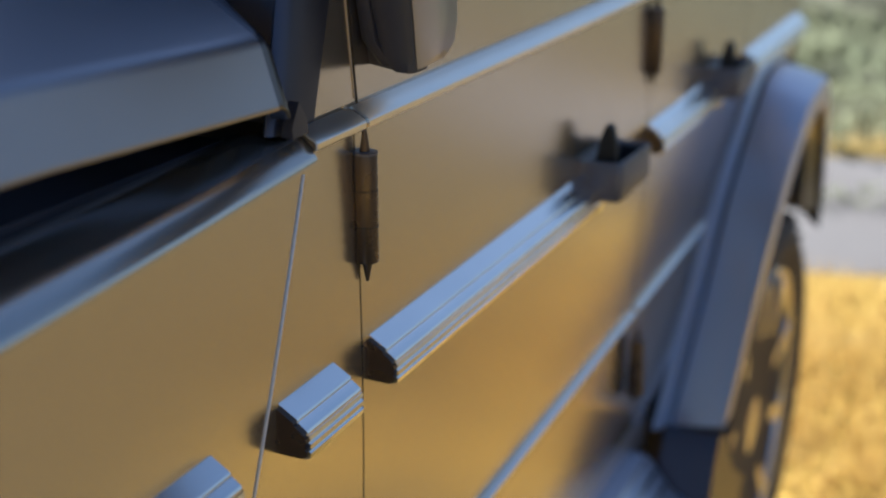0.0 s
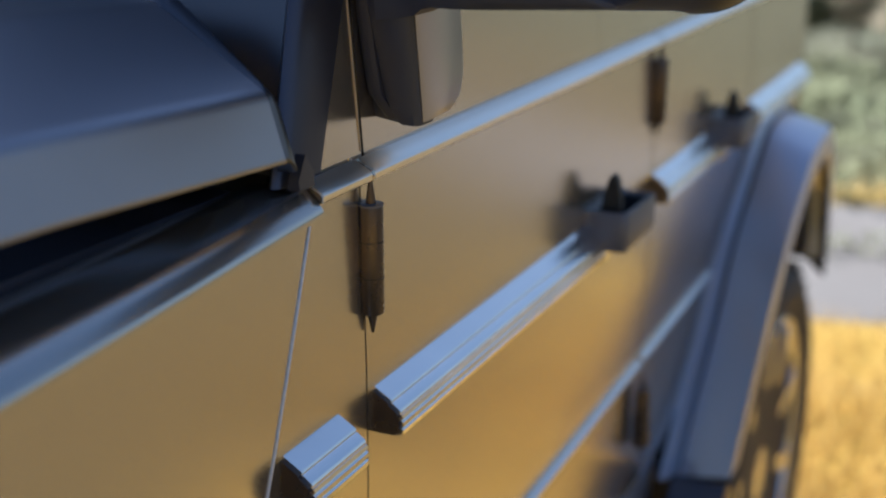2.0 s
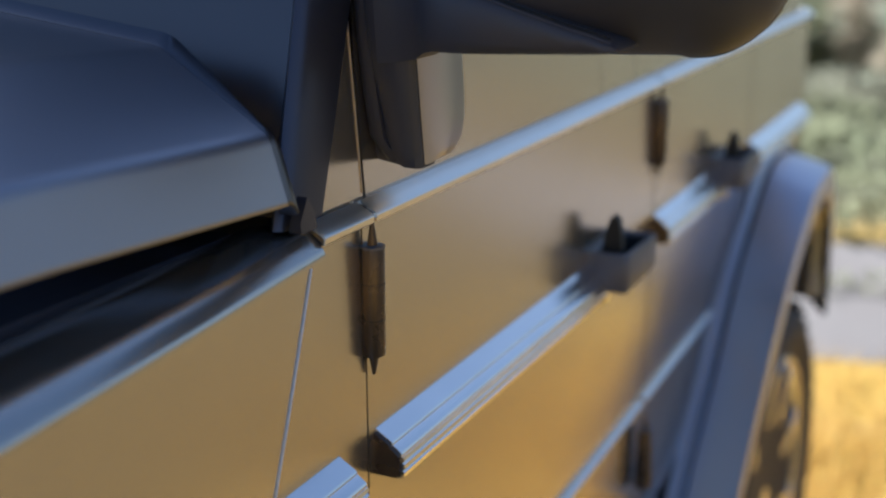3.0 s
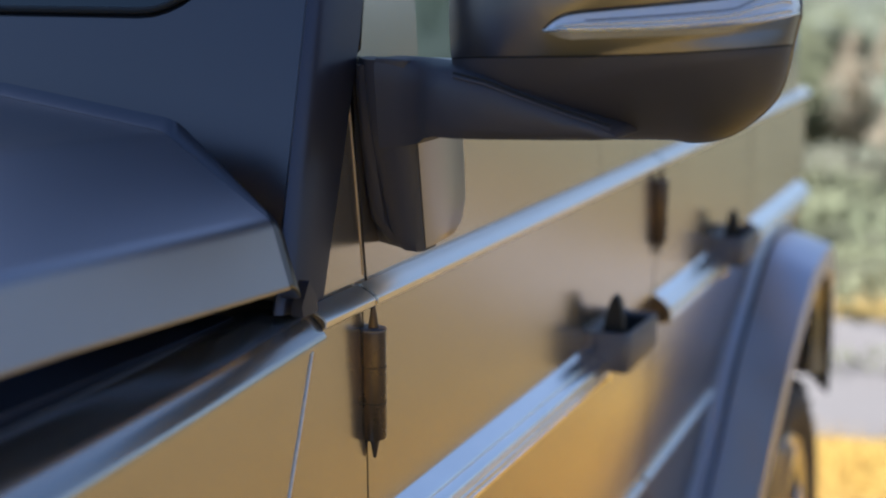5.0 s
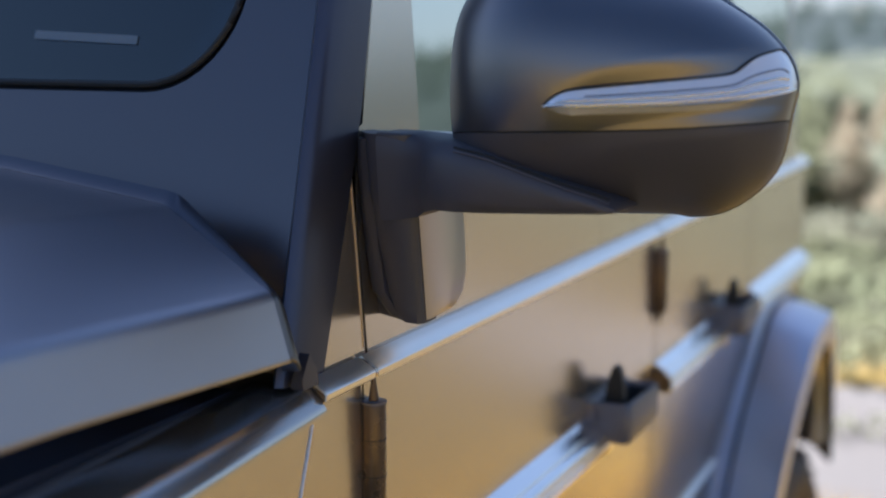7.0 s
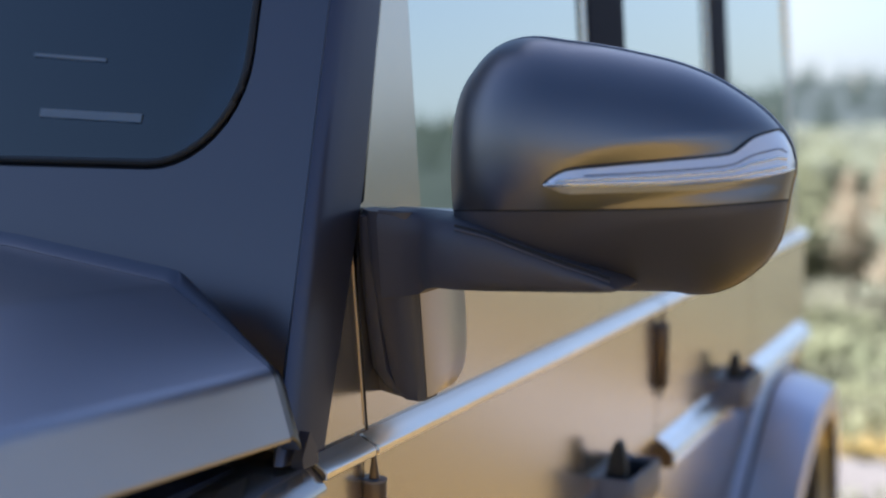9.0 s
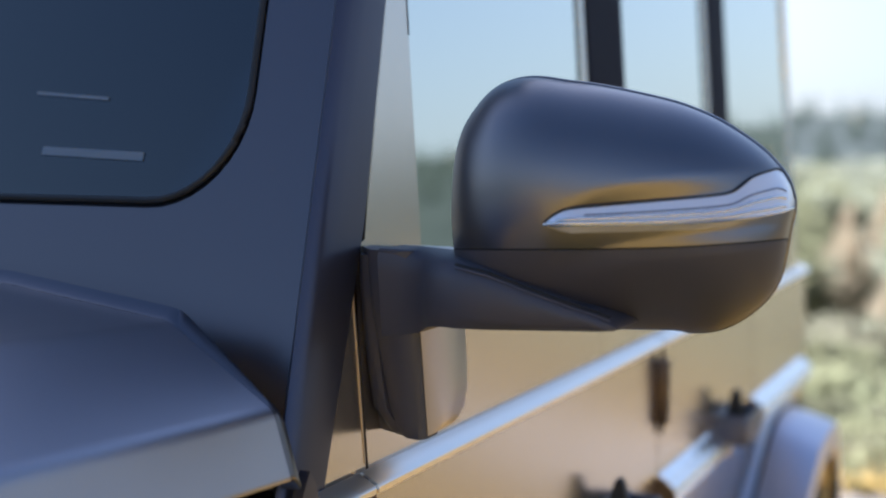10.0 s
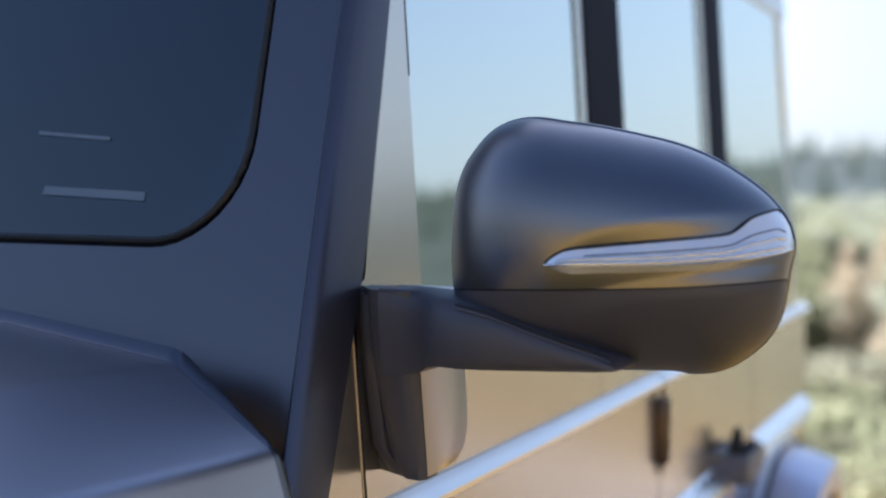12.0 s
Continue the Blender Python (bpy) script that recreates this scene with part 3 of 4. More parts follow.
def bonnet():
    rings = []
    for k in range(13):
        y = -0.118 - 1.45 * k / 12
        g = interp(y, [-1.5, -0.45, -0.118], [-0.050, -0.006, 0.016])
        dz = interp(y, [-1.5, -0.45, -0.118], [-0.05, 0.014, 0.002])
        half = [(g - 0.022, 1.2690 + dz), (g - 0.007, 1.2700 + dz), (g - 0.0040, 1.2712 + dz), (g - 0.0036, 1.2735 + dz), (g - 0.0044, 1.2758 + dz), (g - 0.0167, 1.3162 + dz), (g - 0.0175, 1.3190 + dz), (g - 0.0190, 1.3235 + dz), (g - 0.0213, 1.3268 + dz), (g - 0.0250, 1.3300 + dz), (g - 0.0290, 1.3326 + dz), (g - 0.1140, 1.3870 + dz), (g - 0.1180, 1.3895 + dz), (g - 0.1230, 1.3920 + dz), (g - 0.1300, 1.3935 + dz), (g - 0.30, 1.4150 + dz), (g - 0.55, 1.432 + dz), (MID + 0.2, 1.438 + dz)]
        rings.append([(x, y, z) for x, z in mirrored_profile(half)])
    bm = loft(rings, closed=False)
    bmesh.ops.recalc_face_normals(bm, faces=bm.faces[:])
    bmesh.ops.solidify(bm, geom=bm.faces[:], thickness=0.012)
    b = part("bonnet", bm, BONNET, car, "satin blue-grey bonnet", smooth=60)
    # rear flange: a low upstand across the top, turned down at the sides
    edge = [Vector(p) for p in rings[0]]
    lift = [max(0.0, min(1.0, (p.z - 1.332) / 0.03)) for p in edge]
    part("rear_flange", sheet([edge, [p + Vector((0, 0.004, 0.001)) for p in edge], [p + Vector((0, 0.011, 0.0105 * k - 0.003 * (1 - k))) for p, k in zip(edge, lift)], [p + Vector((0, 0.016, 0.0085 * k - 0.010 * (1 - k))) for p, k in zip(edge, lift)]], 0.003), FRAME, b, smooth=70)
    for side in (0, 1):
        x = 0.004 if not side else 2 * MID - 0.004
        part("bonnet_hinge", bevelled(loft([[(x - 0.008, y, 1.243), (x + 0.004, y, 1.243), (x + 0.003, y, z), (x - 0.007, y, z)] for y, z in ((-0.092, 1.252), (-0.080, 1.272), (-0.068, 1.256))]), 0.002), PILLAR, car, "small dark bonnet hinge")
    # channel between bonnet and fender, coloured navy in place of its reflection, and dark tray behind the bonnet
    part("channel", box((-0.14, -1.5, 1.19), (-0.062, -0.09, 1.235)), PILLAR, car)
    part("cowl_tray", box((2 * MID + 0.06, -0.118, 1.25), (-0.06, -0.02, 1.325)), TRIM, car)


bonnet()


# ---- windscreen frame, pillars, windows ----
def frame_y(z):
    return -0.050 + 0.36 * (z - 1.33)


def windscreen():
    inner = rounded_rect(2 * MID + 0.114, -0.114, 1.488, 1.93, 0.105)
    outer = rounded_rect(2 * MID + 0.026, -0.026, 1.25, 2.03, 0.004)
    lip = rounded_rect(2 * MID + 0.108, -0.108, 1.482, 1.936, 0.109)
    def lay(loop, dy):
        return [(MID + (x - MID) * (1 - 0.075 * max(0.0, z - 1.34)), frame_y(z) + dy, z) for x, z in loop]
    rings = [lay(outer, 0.03), lay(outer, 0.0), lay(lip, 0.0), lay(inner, 0.006), lay(inner, 0.03)]
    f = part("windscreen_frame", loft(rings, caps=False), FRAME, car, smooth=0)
    seal = lay(rounded_rect(2 * MID + 0.115, -0.115, 1.489, 1.929, 0.105), 0.001)
    part("seal", tube(seal + seal[:1], 0.0036, 8), RUBBER, f, "thin black rubber seal")
    bm = loft([lay(inner, 0.004), lay(inner, 0.009)])
    g = part("windscreen", bm, SCREEN, f, "dark windscreen with blue sky in it", smooth=0)
    g.visible_shadow = False
    # pale bars added on the outer glass, placed to fit the camera's view
    for x0, x1, z0, z1, hgt in ((-0.405, -0.308, 1.5965, 1.589, 0.0035), (-0.379, -0.248, 1.5365, 1.531, 0.0085)):
        part("screen_strip", bevelled(loft([[(x, frame_y(z + s) + dy, z + s) for s, dy in ((-hgt / 2, 0.0024), (hgt / 2, 0.0024), (hgt / 2, 0.0045), (-hgt / 2, 0.0045))] for x, z in ((x0, z0), (x1, z1))]), 0.0006, 1), STRIP, f, "pale blue bar added on the windscreen")
    # A-pillar corner, both sides
    for side in (1, -1):
        rows = []
        for k in range(8):
            z = 1.2415 + 0.80 * k / 7
            yp, xs = frame_y(z), upper_x(z)
            ys = interp(z, [1.24, 1.30, 1.453, 1.72, 2.04], [-0.034, -0.008, 0.062, 0.148, 0.245])
            sec = [(xs - 0.030, yp + 0.02), (xs - 0.016, yp - 0.005), (xs - 0.011, yp - 0.010), (xs - 0.005, yp - 0.007), (xs - 0.001, yp + 0.004), (xs + 0.002, yp + 0.022), (xs + 0.002, ys), (xs - 0.03, ys)]
            rows.append([((x if side > 0 else 2 * MID - x), y, z) for x, y in sec])
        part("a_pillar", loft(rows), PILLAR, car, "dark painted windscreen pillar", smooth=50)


windscreen()


def side_ring(name, y0, y1, z0, z1, iy0, iy1, iz0, iz1, r, mat, parent, label="", front_edge=None, thick=0.03):
    """A window surround on the leaning side; front_edge: its front edge's y over z, where it is not upright."""
    outer, inner = rounded_rect(y0, y1, z0, z1, 0.004), rounded_rect(iy0, iy1, iz0, iz1, r)
    soft = rounded_rect(iy0 - 0.006, iy1 + 0.006, iz0 - 0.006, iz1 + 0.006, r + 0.005)
    if front_edge:
        for k in range(11):
            z = z1 - (z1 - 1.455) * max(0, k - 2) / 8
            outer[22 + k] = (front_edge(z) if k > 1 else y1 - (y1 - front_edge(z1)) * k / 2 if k else outer[22][0], z)
            z = 1.445 - (1.445 - z0) * min(1.0, k / 8)
            outer[33 + k] = (front_edge(z), z)
        outer[22] = (front_edge(z1) + 0.1, z1)
        outer[23] = (front_edge(z1) + 0.05, z1)

    def lay(loop, dx):
        return [(upper_x(z) + dx, y, z) for y, z in loop]
    return part(name, loft([lay(outer, -thick), lay(outer, 0), lay(soft, 0), lay(inner, -0.005), lay(inner, -thick)], caps=False), mat, parent, label)


def door_edge(z):
    return interp(z, [1.2415, 1.445, 1.455, 1.72, 2.0], [0.050, 0.047, 0.070, 0.153, 0.237])


def pane(name, y0, y1, z0, z1, r, parent, dx=-0.006, label=""):
    loop = rounded_rect(y0, y1, z0, z1, r, 5)
    bm = loft([[(upper_x(z) + dx, y, z) for y, z in loop], [(upper_x(z) + dx - 0.004, y, z) for y, z in loop]])
    ob = part(name, bm, SIDEGLASS, parent, label, smooth=0)
    ob.visible_shadow = False
    return ob


def door_uppers():
    fd, rd, rq = (bpy.data.objects[n] for n in ("front_door", "rear_door", "rear_quarter"))
    part("cowl_upper", loft([[(upper_x(z) + dx, y, z) for y, z in ((-0.075, 1.2415), (0.045, 1.2415), (0.043, 1.35), (0.042, 1.44), (0.055, 1.448), (0.034, 1.40), (-0.012, 1.30), (-0.036, 1.2425))] for dx in (0, -0.03)]), PAINT, car)
    side_ring("window_frame", 0.041, 0.735, 1.2415, 2.0, 0.192, 0.730, 1.362, 1.96, 0.02, PAINT, fd, "painted door window frame", front_edge=door_edge)
    pane("window_glass", 0.188, 0.734, 1.358, 1.964, 0.02, fd, label="side window mirroring pale sky and hills")
    part("guide_line", loft([[(upper_x(z) + dx, y, z) for dx, y in ((-0.004, 0.1855), (0.0006, 0.1855), (0.0006, 0.1870), (-0.004, 0.1870))] for z in (1.655, 1.96)]), RUBBER, fd)
    # thin pale bar added as the highlight on the door's front edge
    part("edge_highlight", tube([(upper_x(z) + 0.0006, door_edge(z) - 0.0065, z) for z in (1.248, 1.30, 1.35, 1.40, 1.443)], 0.0007, 6), LITTONE, fd, "pale bar standing in for the door edge's highlight")
    side_ring("window_frame", 0.90, 1.45, 1.2415, 2.0, 0.915, 1.445, 1.362, 1.96, 0.02, PAINT, rd, "painted door window frame")
    pane("window_glass", 0.911, 1.449, 1.358, 1.964, 0.02, rd, label="rear side window mirroring pale sky")
    side_ring("window_frame", 1.59, 2.30, 1.2415, 2.0, 1.605, 2.27, 1.362, 1.97, 0.03, PAINT, rq, "painted quarter window frame")
    pane("window_glass", 1.601, 2.274, 1.358, 1.974, 0.03, rq, label="quarter window mirroring pale sky")
    for name, y0, y1, par in (("b_pillar", 0.737, 0.898, car), ("c_pillar", 1.452, 1.588, car)):
        bm = loft([[(upper_x(z) - 0.03, y0, z), (upper_x(z) + 0.004, y0, z), (upper_x(z) + 0.004, y1, z), (upper_x(z) - 0.03, y1, z)] for z in (1.368, 2.0)])
        foot = loft([[(upper_x(z) - 0.03, y0, z), (upper_x(z), y0, z), (upper_x(z), y1, z), (upper_x(z) - 0.03, y1, z)] for z in (1.2415, 1.367)])
        part("pillar_foot", foot, PAINT, par)
        part(name, bevelled(bm, 0.004), GLOSSPILLAR, par, "black window pillar")
    # rounded rear pillar
    rows = []
    for k in range(7):
        a = radians(90 * k / 6)
        rows.append([(upper_x(z) - 0.06 + 0.06 * math.cos(a), 2.30 + 0.06 * math.sin(a) + (1.26 - z) * 0.06, z) for z in (1.2415, 2.0)])
    part("d_pillar", sheet(rows, 0.02), PAINT, car, smooth=60)


door_uppers()


def shell():
    """Roof, far side, floor and tail, which close the car."""
    half = [(upper_x(2.0) - 0.001, 2.001), (upper_x(2.0) - 0.004, 2.03), (upper_x(2.0) - 0.03, 2.055), (-0.20, 2.075), (-0.5, 2.085)]
    prof = mirrored_profile(half)
    prof += [(x, z - 0.03) for x, z in reversed(prof)]
    part("roof", along_y(prof, 0.22, 2.36), PAINT, car, smooth=40)
    part("far_side", box((2 * MID - 0.02, -1.5, 0.5), (2 * MID + 0.01, 2.4, 1.262), 0.01), PAINT, car)
    for y0, y1 in ((0.1, 0.18), (0.72, 0.9), (1.43, 1.6), (2.1, 2.36)):
        part("far_pillar", box((2 * MID + 0.04, y0, 1.262), (2 * MID + 0.07, y1, 2.04), 0.005), BLACK, car)
    part("floor_pan", box((2 * MID + 0.02, -1.5, 0.42), (-0.08, 2.42, 0.48)), TRIM, car)
    part("tail_window_frame", box((2 * MID + 0.06, 2.33, 1.262), (-0.1, 2.36, 1.36), 0.005), PAINT, car)
    part("grille_panel", box((2 * MID + 0.02, -1.62, 0.5), (-0.03, -1.555, 1.22), 0.02), PAINT, car)
    d = part("dashboard", bevelled(prism([(0.06, 1.20), (0.06, 1.43), (0.10, 1.455), (0.36, 1.44), (0.44, 1.38), (0.42, 1.20)], "x", 2 * MID + 0.06, -0.075), 0.02), TRIM, car, "black dashboard behind the windscreen")
    part("bulkhead", box((2 * MID + 0.05, 0.0, 0.48), (-0.06, 0.05, 1.42)), TRIM, car)


shell()


# ---- wing mirror ----
def wing_mirror():
    wm = tagged(new("wing_mirror"), "wing mirror with satin cap, black lower shell and clear signal")
    wm.parent = car
    # mount: black block on the door's window corner
    def ring(z):
        yf = interp(z, [1.274, 1.30, 1.40, 1.462], [0.052, 0.048, 0.032, 0.026])
        xi = interp(z, [1.274, 1.284, 1.30, 1.36, 1.42, 1.462], [0.020, 0.012, 0.008, 0.000, -0.004, -0.003])
        return [(xi, yf + 0.010, z), (xi + 0.008, yf + 0.002, z), (0.041, yf, z), (0.046, yf + 0.005, z), (0.046, yf + 0.03, z), (-0.02, yf + 0.05, z), (-0.02, yf + 0.03, z)]
    base = part("mount", loft([ring(z) for z in (1.274, 1.278, 1.286, 1.30, 1.33, 1.36, 1.40, 1.43, 1.442, 1.447, 1.449)]), BLACK, wm, "black plastic mirror mount", smooth=50)
    # the mount's side: same plastic, coloured paler to paint light from the ground
    def cover(z):
        yf = interp(z, [1.274, 1.30, 1.40, 1.462], [0.052, 0.048, 0.032, 0.026])
        yb = interp(z, [1.276, 1.284, 1.30, 1.34, 1.40, 1.455], [0.125, 0.150, 0.163, 0.160, 0.150, 0.140])
        return [(-0.018, yf + 0.035, z), (0.047, yf + 0.008, z), (0.048, yf + 0.014, z), (0.046, yb - 0.014, z), (0.040, yb - 0.004, z), (0.028, yb, z), (-0.018, yb, z)]
    part("mount_side", loft([cover(z) for z in (1.277, 1.281, 1.29, 1.31, 1.34, 1.37, 1.40, 1.43, 1.445)]), LITTONE, base, "side of the mirror mount, paler for the ground light on it", smooth=50)
    # soft gasket on the door side
    g = [(interp(z, [1.278, 1.30, 1.36, 1.42, 1.458], [0.008, -0.006, -0.012, -0.014, -0.012]), interp(z, [1.278, 1.30, 1.36, 1.42, 1.458], [0.062, 0.056, 0.050, 0.044, 0.042]), z) for z in (1.278, 1.284, 1.29, 1.30, 1.32, 1.34, 1.37, 1.40, 1.42, 1.443)]
    part("gasket", loft([[(x - 0.012, y + 0.03, z), (x - 0.004, y + 0.004, z), (x + 0.004, y - 0.003, z), (x + 0.014, y - 0.004, z), (x + 0.02, y + 0.02, z)] for x, y, z in g]), BLACK, base, "black plastic foot of the mount", smooth=60)
    # arm: from the mount out under the shell, tapering to a point
    arm = []
    for x, zt, zb in ((0.012, 1.4505, 1.370), (0.030, 1.4503, 1.372), (0.050, 1.4492, 1.376), (0.066, 1.448, 1.384), (0.080, 1.447, 1.3875), (0.105, 1.4455, 1.3885), (0.135, 1.4395, 1.3895), (0.17, 1.4265, 1.391), (0.205, 1.4145, 1.3925), (0.228, 1.4075, 1.3935), (0.240, 1.403, 1.3945), (0.246, 1.399, 1.396)):
        yf = interp(x, [0.012, 0.030, 0.046, 0.060, 0.080, 0.11, 0.246], [0.046, 0.040, 0.031, 0.018, 0.000, -0.014, -0.006])
        yb = 0.075
        h = zt - zb
        join = max(0.0, min(1.0, (0.064 - x) / 0.018))

        def face(z, dy=0.0):
            """The arm's front, which grows out of the mount's."""
            return join * (interp(z, [1.274, 1.30, 1.40, 1.462], [0.052, 0.048, 0.032, 0.026]) - 0.0008) + (1 - join) * (yf + dy)
        arm.append([(x, face(zt - 0.1 * h, 0.004), zt - 0.1 * h), (x, face(zt - 0.3 * h), zt - 0.3 * h), (x, face(zb + 0.2 * h), zb + 0.2 * h), (x, face(zb, 0.006), zb), (x, yb, zb), (x, yb, zt), (x, face(zt, 0.012) + 0.004, zt)])
    a = part("arm", loft(arm), BLACK, wm, "black plastic mirror arm", smooth=60)
    # grey bar drawn along the arm's upper edge as its highlight
    part("arm_edge_highlight", tube([(r[1][0], r[0][1] - 0.0008, r[0][2] + 0.0006) for r in arm[5:]][:-1], 0.0007, 6), GREY, a)
    part("arm_groove", tube([(r[1][0], r[0][1] + 0.001, r[0][2] + 0.0035) for r in arm[5:]][:-1], 0.0012, 6), RUBBER, a)

    # shell outline over x, on a plane that sweeps back outwards, shaped to fit the camera's view; the skin bulges from
    # it towards the camera's eye
    TX = [0.0754, 0.0768, 0.0832, 0.0957, 0.1106, 0.1279, 0.1476, 0.1744, 0.2032, 0.2364, 0.2691, 0.2968, 0.3196, 0.3378, 0.3504, 0.3590, 0.3630]
    TZ = [1.4922, 1.5223, 1.5523, 1.5746, 1.5909, 1.5991, 1.6014, 1.5977, 1.5935, 1.5865, 1.5780, 1.5665, 1.5527, 1.5390, 1.5255, 1.5125, 1.4990]
    BX = [0.0754, 0.0786, 0.086, 0.10, 0.13, 0.2174, 0.2716, 0.2780, 0.2855, 0.3016, 0.3174, 0.3331, 0.3463, 0.3549, 0.3600, 0.3630]
    BZ = [1.4750, 1.4450, 1.420, 1.398, 1.388, 1.3865, 1.3875, 1.3858, 1.3855, 1.3875, 1.3940, 1.4055, 1.4203, 1.4404, 1.4750, 1.4890]
    SX = [0.0754, 0.1265, 0.1757, 0.2237, 0.2706, 0.3164, 0.3389, 0.3630]
    SZ = [1.4510, 1.4518, 1.4531, 1.4549, 1.4575, 1.4616, 1.4640, 1.4672]
    LX = [0.1570, 0.1633, 0.1754, 0.2043, 0.2374, 0.2701, 0.2976, 0.3135, 0.3211, 0.3291, 0.3424, 0.3513, 0.3580, 0.3630]
    LT = [1.4753, 1.4813, 1.4875, 1.4914, 1.4949, 1.4983, 1.5015, 1.5046, 1.5104, 1.5171, 1.5224, 1.5238, 1.5150, 1.5020]
    MX = [0.1570, 0.1997, 0.2471, 0.2934, 0.3251, 0.3474, 0.3630]
    MZ = [1.4738, 1.4742, 1.4757, 1.4791, 1.4831, 1.4873, 1.4922]
    CX = [0.1632, 0.1681, 0.1850, 0.2136, 0.2466, 0.2836, 0.3155, 0.3356, 0.3503]
    CZ = [1.4838, 1.4888, 1.4979, 1.5080, 1.5142, 1.5194, 1.5235, 1.5275, 1.5285]
    X0, X1 = 0.0754, 0.3630
    # where the camera stands, on the car's grid
    EYE = Vector((0.55, -0.95, 1.54))

    def top(x):
        return curve(x, TX, TZ)

    def bottom(x):
        return curve(x, BX, BZ)

    def seam(x):
        return min(max(curve(x, SX, SZ), bottom(x)), top(x))

    def back(x):
        return 0.050 + (x - 0.086) * 0.1877

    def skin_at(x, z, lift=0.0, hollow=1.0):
        """A point of the shell, pushed towards the camera's eye: deepest in the middle, rounding back to the rim,
        hollowed under the crease over the signal.
        """
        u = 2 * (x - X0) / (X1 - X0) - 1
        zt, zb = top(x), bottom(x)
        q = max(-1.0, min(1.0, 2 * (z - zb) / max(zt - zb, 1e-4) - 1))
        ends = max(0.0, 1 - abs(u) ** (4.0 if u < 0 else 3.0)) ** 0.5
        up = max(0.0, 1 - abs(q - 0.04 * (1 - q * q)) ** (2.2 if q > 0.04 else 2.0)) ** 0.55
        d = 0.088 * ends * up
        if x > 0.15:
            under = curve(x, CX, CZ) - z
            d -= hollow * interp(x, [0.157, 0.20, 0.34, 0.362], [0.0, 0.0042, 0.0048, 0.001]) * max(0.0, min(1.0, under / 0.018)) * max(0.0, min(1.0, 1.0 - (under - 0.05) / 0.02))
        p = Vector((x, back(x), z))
        way = (EYE - p) / 1.07
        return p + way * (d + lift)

    xs = [X0 + (X1 - X0) * (0.5 - 0.5 * math.cos(math.pi * k / 64)) for k in range(65)]

    def patch(lo, hi, rows):
        return [[skin_at(x, lo(x) + (hi(x) - lo(x)) * (0.5 - 0.5 * math.cos(math.pi * k / rows))) for k in range(rows + 1)] for x in xs]

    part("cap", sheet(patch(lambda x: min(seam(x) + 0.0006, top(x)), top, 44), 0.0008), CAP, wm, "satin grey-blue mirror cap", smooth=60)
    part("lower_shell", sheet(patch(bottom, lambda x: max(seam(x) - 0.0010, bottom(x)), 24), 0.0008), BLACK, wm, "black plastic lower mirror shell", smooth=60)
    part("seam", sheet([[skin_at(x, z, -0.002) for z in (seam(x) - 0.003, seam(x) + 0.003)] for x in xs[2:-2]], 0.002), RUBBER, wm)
    rim = [Vector((x, back(x) + 0.004, top(x))) for x in xs] + [Vector((x, back(x) + 0.004, bottom(x))) for x in reversed(xs)]
    c0 = Vector((0.22, back(0.22) + 0.004, 1.495))
    rim = [c0 + (p - c0) * 0.985 for p in rim]
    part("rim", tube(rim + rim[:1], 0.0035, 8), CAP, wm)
    part("mirror_glass", loft([[c0 + (p - c0) * 0.985 for p in rim[::2]], [c0 + (p - c0) * 0.985 + Vector((0, 0.003, 0)) for p in rim[::2]]]), MIRROR, wm, "silvered mirror glass")
    # signal: a tapering lens that wraps round the outer end
    lx = [0.1570 + (X1 - 0.0003 - 0.1570) * k / 60 for k in range(61)]

    def tilt(f):
        """The lens leans back towards its top edge."""
        return 0.012 * (1 - f)

    def lens(lift, lo, hi, n, pts=None):
        out = []
        for x in (pts or lx):
            a = curve(x, MX, MZ)
            b = max(min(curve(x, LX, LT), top(x) - 0.0004), a + 0.0006)
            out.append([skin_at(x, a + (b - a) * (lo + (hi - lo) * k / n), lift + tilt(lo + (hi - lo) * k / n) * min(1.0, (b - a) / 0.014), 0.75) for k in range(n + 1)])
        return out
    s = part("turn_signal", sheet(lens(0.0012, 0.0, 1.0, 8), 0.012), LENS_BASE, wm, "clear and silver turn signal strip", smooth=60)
    for f, lift, wide, first, text in ((0.13, 0.0026, 0.0013, 0, "bright lower light guide"), (0.36, 0.0024, 0.0011, 3, "bright upper light guide")):
        part("light_guide", tube([r[0] for r in lens(lift, f, f, 1, lx[first:-2])], wide, 8), CHROME, s, text, smooth=60)
    part("lens_step", tube([r[0] for r in lens(0.0016, 0.56, 0.56, 1, lx[10:-2])], 0.0006, 6), GREY, s, "fine step in the lens")
    part("lens_edge", tube([r[-1] for r in lens(0.0014, 0, 1, 1)], 0.0011, 6), RUBBER, s, "dark lens edge")
    part("lens_edge", tube([r[0] for r in lens(0.0014, 0, 1, 1)], 0.0008, 6), CHROME, s)


wing_mirror()


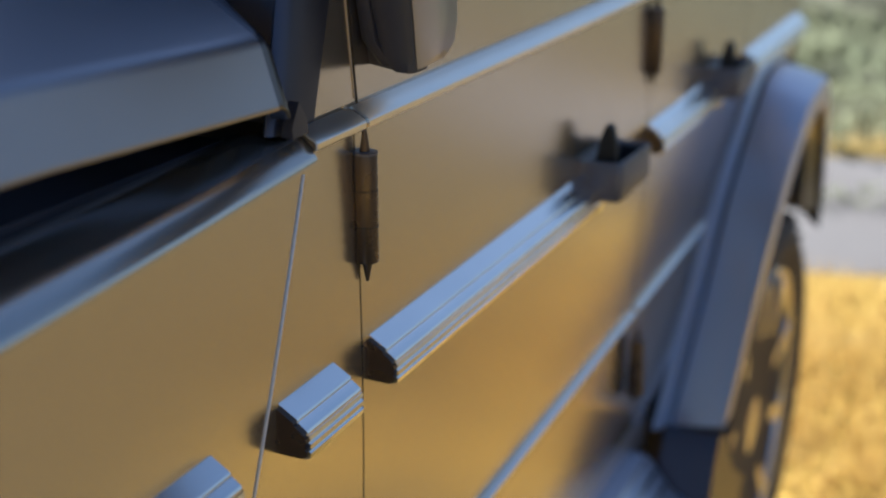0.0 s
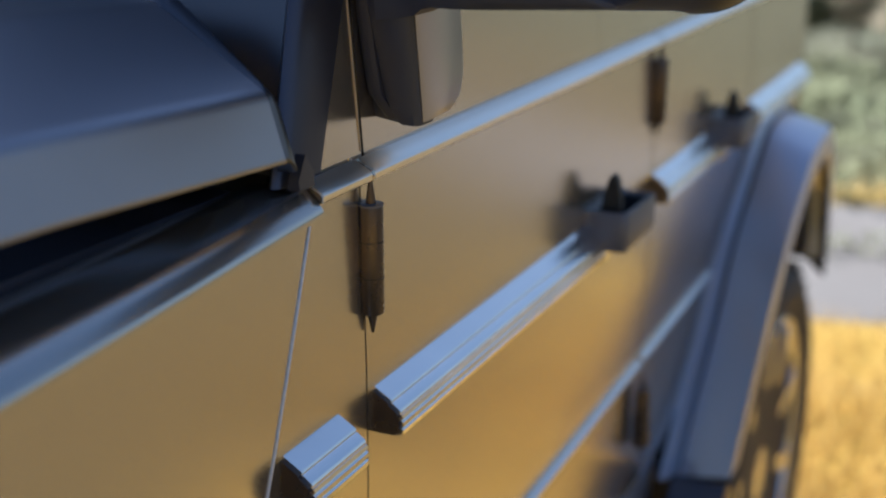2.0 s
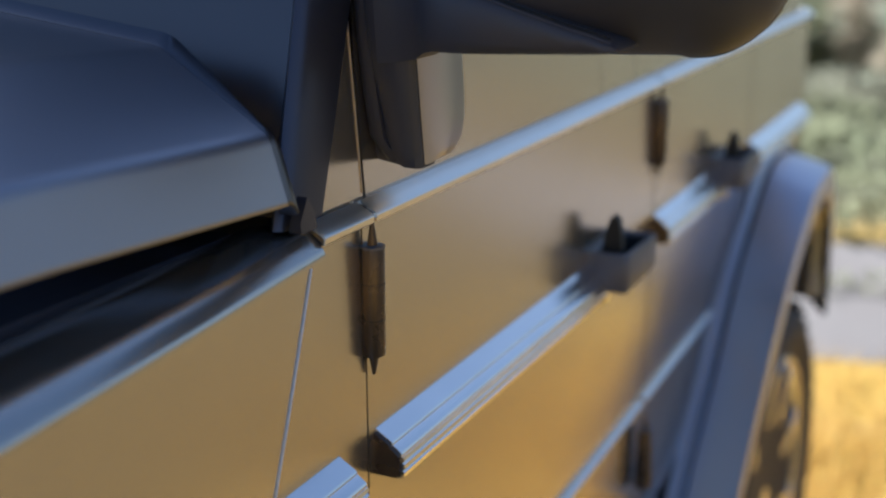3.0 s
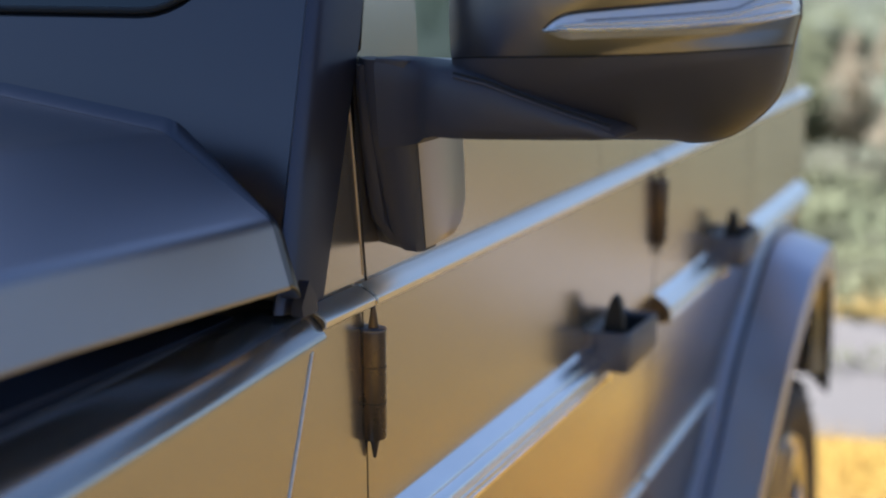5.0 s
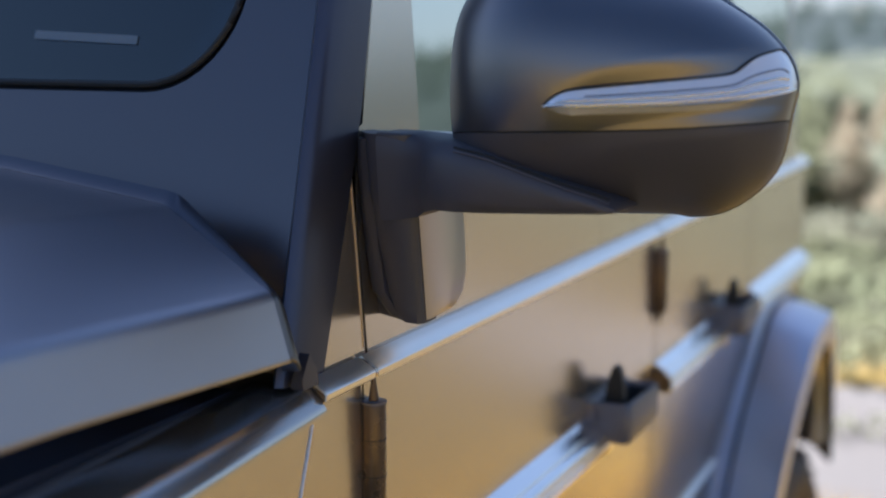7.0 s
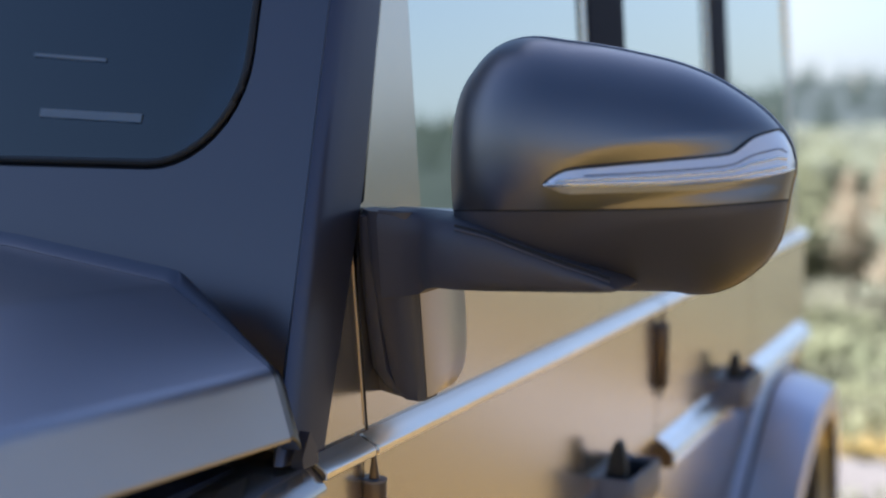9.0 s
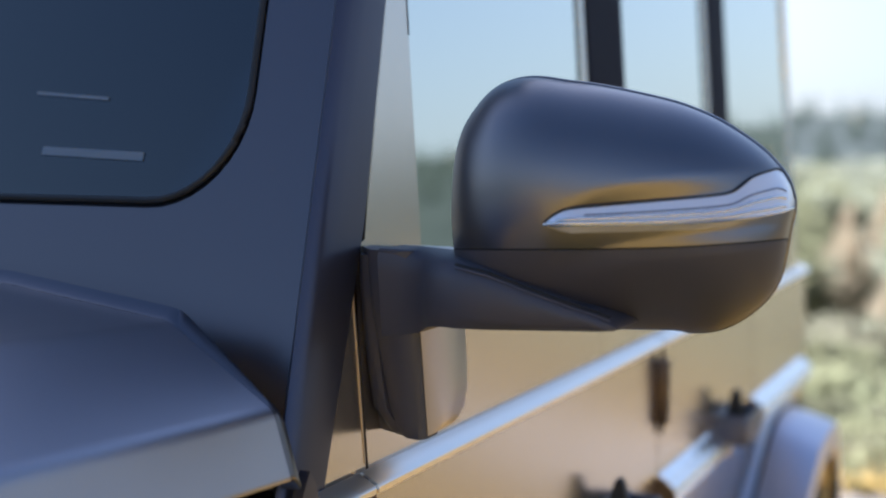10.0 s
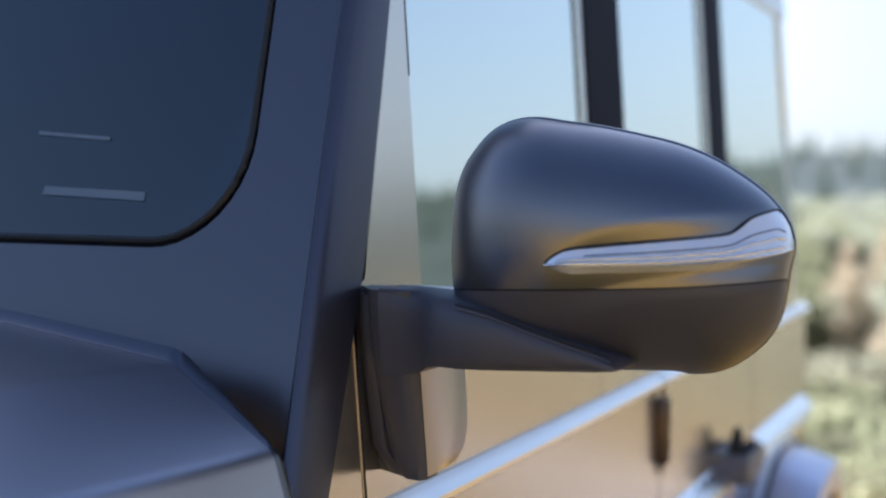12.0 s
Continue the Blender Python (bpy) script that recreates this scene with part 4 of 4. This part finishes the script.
# ---- plants ----
def grass():
    """Straw tufts round the rear wheel and behind the car."""
    rng = random.Random(4)
    verts, faces = [], []
    for _ in range(9000):
        x, y = rng.gauss(0.4, 0.9), rng.gauss(2.4, 0.55)
        if y > 3.4:
            continue
        if -1.9 < x < 0.06 and y < 2.0:
            continue
        h, w, a, lean = rng.uniform(0.03, 0.12), rng.uniform(0.002, 0.004), rng.uniform(0, 6.28), rng.uniform(0.0, 0.09)
        dx, dy = math.cos(a) * w, math.sin(a) * w
        b = rng.uniform(0, 6.28)
        i = len(verts)
        verts += [(x - dx, y - dy, -0.005), (x + dx, y + dy, -0.005), (x + math.cos(b) * lean, y + math.sin(b) * lean, h)]
        faces.append((i, i + 1, i + 2))
    me = bpy.data.meshes.new("grass")
    me.from_pydata(verts, [], faces)
    me.materials.append(STRAW)
    tagged(new("grass", me), "dry golden straw grass tufts", "grass", kind="stuff")


def leaf_cloud(bm, centre, radii, count, size, rng):
    for _ in range(count):
        d = Vector((rng.gauss(0, 1), rng.gauss(0, 1), rng.gauss(0, 1))).normalized() * rng.uniform(0.35, 1.0) ** 0.6
        p = Vector(centre) + Vector((d.x * radii[0], d.y * radii[1], abs(d.z) * radii[2] if centre[2] < 0.3 else d.z * radii[2]))
        t = Matrix.Translation(p) @ Euler((rng.uniform(0, 6), rng.uniform(0, 6), rng.uniform(0, 6))).to_matrix().to_4x4()
        s = size * rng.uniform(0.6, 1.3)
        bm.faces.new([bm.verts.new(t @ Vector(q)) for q in ((-s, 0, 0), (0, -s * 0.5, s * 0.1), (s, 0, 0), (0, s * 0.5, s * 0.1))])


def shrub(x, y, h, seed, look_of):
    rng = random.Random(seed)
    s = tagged(new("shrub"), "brown dead young conifer among dry grass" if look_of == "dead" else "grey-green shrub among dry grass", "shrub", "shrubs behind the track")
    s.location = (x, y, 0)
    bm = bmesh.new()
    if look_of == "dead":
        for k in range(9):
            r = 0.34 * h * (1 - k / 10)
            leaf_cloud(bm, (rng.uniform(-0.06, 0.06) * h, rng.uniform(-0.06, 0.06) * h, (0.30 + 0.085 * k) * h), (r, r, 0.22 * h), int(220 * (1 - k / 12)), 0.02 * h + 0.008, rng)
    for _ in range(0 if look_of == "dead" else 7):
        leaf_cloud(bm, (rng.uniform(-0.5, 0.5) * h, rng.uniform(-0.5, 0.5) * h, rng.uniform(0.2, 0.6) * h), (0.4 * h, 0.4 * h, 0.35 * h), 420, 0.026 * h + 0.012, rng)
    part("crown", bm, RUSSET if look_of == "dead" else (PALELEAF if seed % 3 else LEAF), s, smooth=0)
    st = tube([(0, 0, -0.02), (0.03 * h, 0.02, 0.3 * h), (0.1 * h, -0.05, 0.6 * h)], 0.02, 6)
    part("trunk", st, BARK, s)


def conifer_into(bm, x, y, h, rng, base=0.0):
    n = int(9 + h)
    for k in range(n):
        z = base + h * (0.12 + 0.86 * k / n)
        r = 0.21 * h * (1 - k / n) ** 0.9 + 0.05
        m = 7
        a0 = rng.uniform(0, 6)
        for j in range(m):
            a = a0 + 2 * math.pi * j / m + rng.uniform(-0.25, 0.25)
            rr = r * rng.uniform(0.65, 1.15)
            c, s = math.cos(a), math.sin(a)
            w = rr * 0.42
            bm.append([(x, y, z + 0.10 * h / n), (x + c * rr * 0.6 - s * w * 0.5, y + s * rr * 0.6 + c * w * 0.5, z - rr * 0.12), (x + c * rr, y + s * rr, z - rr * 0.34), (x + c * rr * 0.6 + s * w * 0.5, y + s * rr * 0.6 - c * w * 0.5, z - rr * 0.12)])


def woods():
    """Far conifers round the meadow, as one mass each of green and dead trees."""
    rng = random.Random(11)
    for name, mat, count, label in (("far_woods", NEEDLE, 2800, "far belt of green conifers"), ("dead_woods", RUSSET, 90, "scattered russet dead conifers")):
        quads = []
        for _ in range(count):
            a = rng.uniform(0, 2 * math.pi)
            r = rng.uniform(50, 310)
            x, y = math.sin(a) * r, math.cos(a) * r
            conifer_into(quads, x, y, rng.uniform(2.5, 4.5) * (0.5 + r / 300), rng, hill_height(x, y) - 0.3)
        verts = [v for q in quads for v in q]
        me = bpy.data.meshes.new(name)
        me.from_pydata(verts, [], [tuple(range(4 * i, 4 * i + 4)) for i in range(len(quads))])
        me.materials.append(mat)
        tagged(new(name, me), label, "woods", kind="stuff")


def verge():
    """Low green plants along the track and up to the shrubs."""
    rng = random.Random(8)
    bm = bmesh.new()
    for _ in range(420):
        y = rng.uniform(5.1, 8.6)
        x = rng.uniform(-0.55 * y - 0.5, 0.14 * y)
        h = rng.uniform(0.05, 0.20)
        leaf_cloud(bm, (x, y, 0.05), (0.16, 0.16, h), 16, 0.035, rng)
    for _ in range(60):
        x = rng.uniform(-4, 1)
        leaf_cloud(bm, (x, 4.2 + 0.06 * x + rng.uniform(-0.12, 0.12), 0.03), (0.12, 0.08, 0.06), 12, 0.02, rng)
    me = bpy.data.meshes.new("verge_plants")
    bm.to_mesh(me)
    bm.free()
    me.materials.append(LEAF)
    tagged(new("verge_plants", me), "low yellow-green plants beside the gravel track", "plants", kind="stuff")


grass()
verge()
rng = random.Random(21)
for i in range(34):
    y = 10.5 + 34 * (i / 34) ** 1.5 + rng.uniform(-0.5, 0.5)
    x = 0.5 - y * math.tan(radians(rng.uniform(2.0, 15.0)))
    shrub(x, y, rng.uniform(0.55, 0.95) * (1 + y / 60), 30 + i, "dead" if i in (2, 5, 11, 17) else "green")
shrub(-0.45, 9.4, 0.95, 91, "dead")
shrub(-0.95, 10.0, 0.80, 94, "dead")
woods()
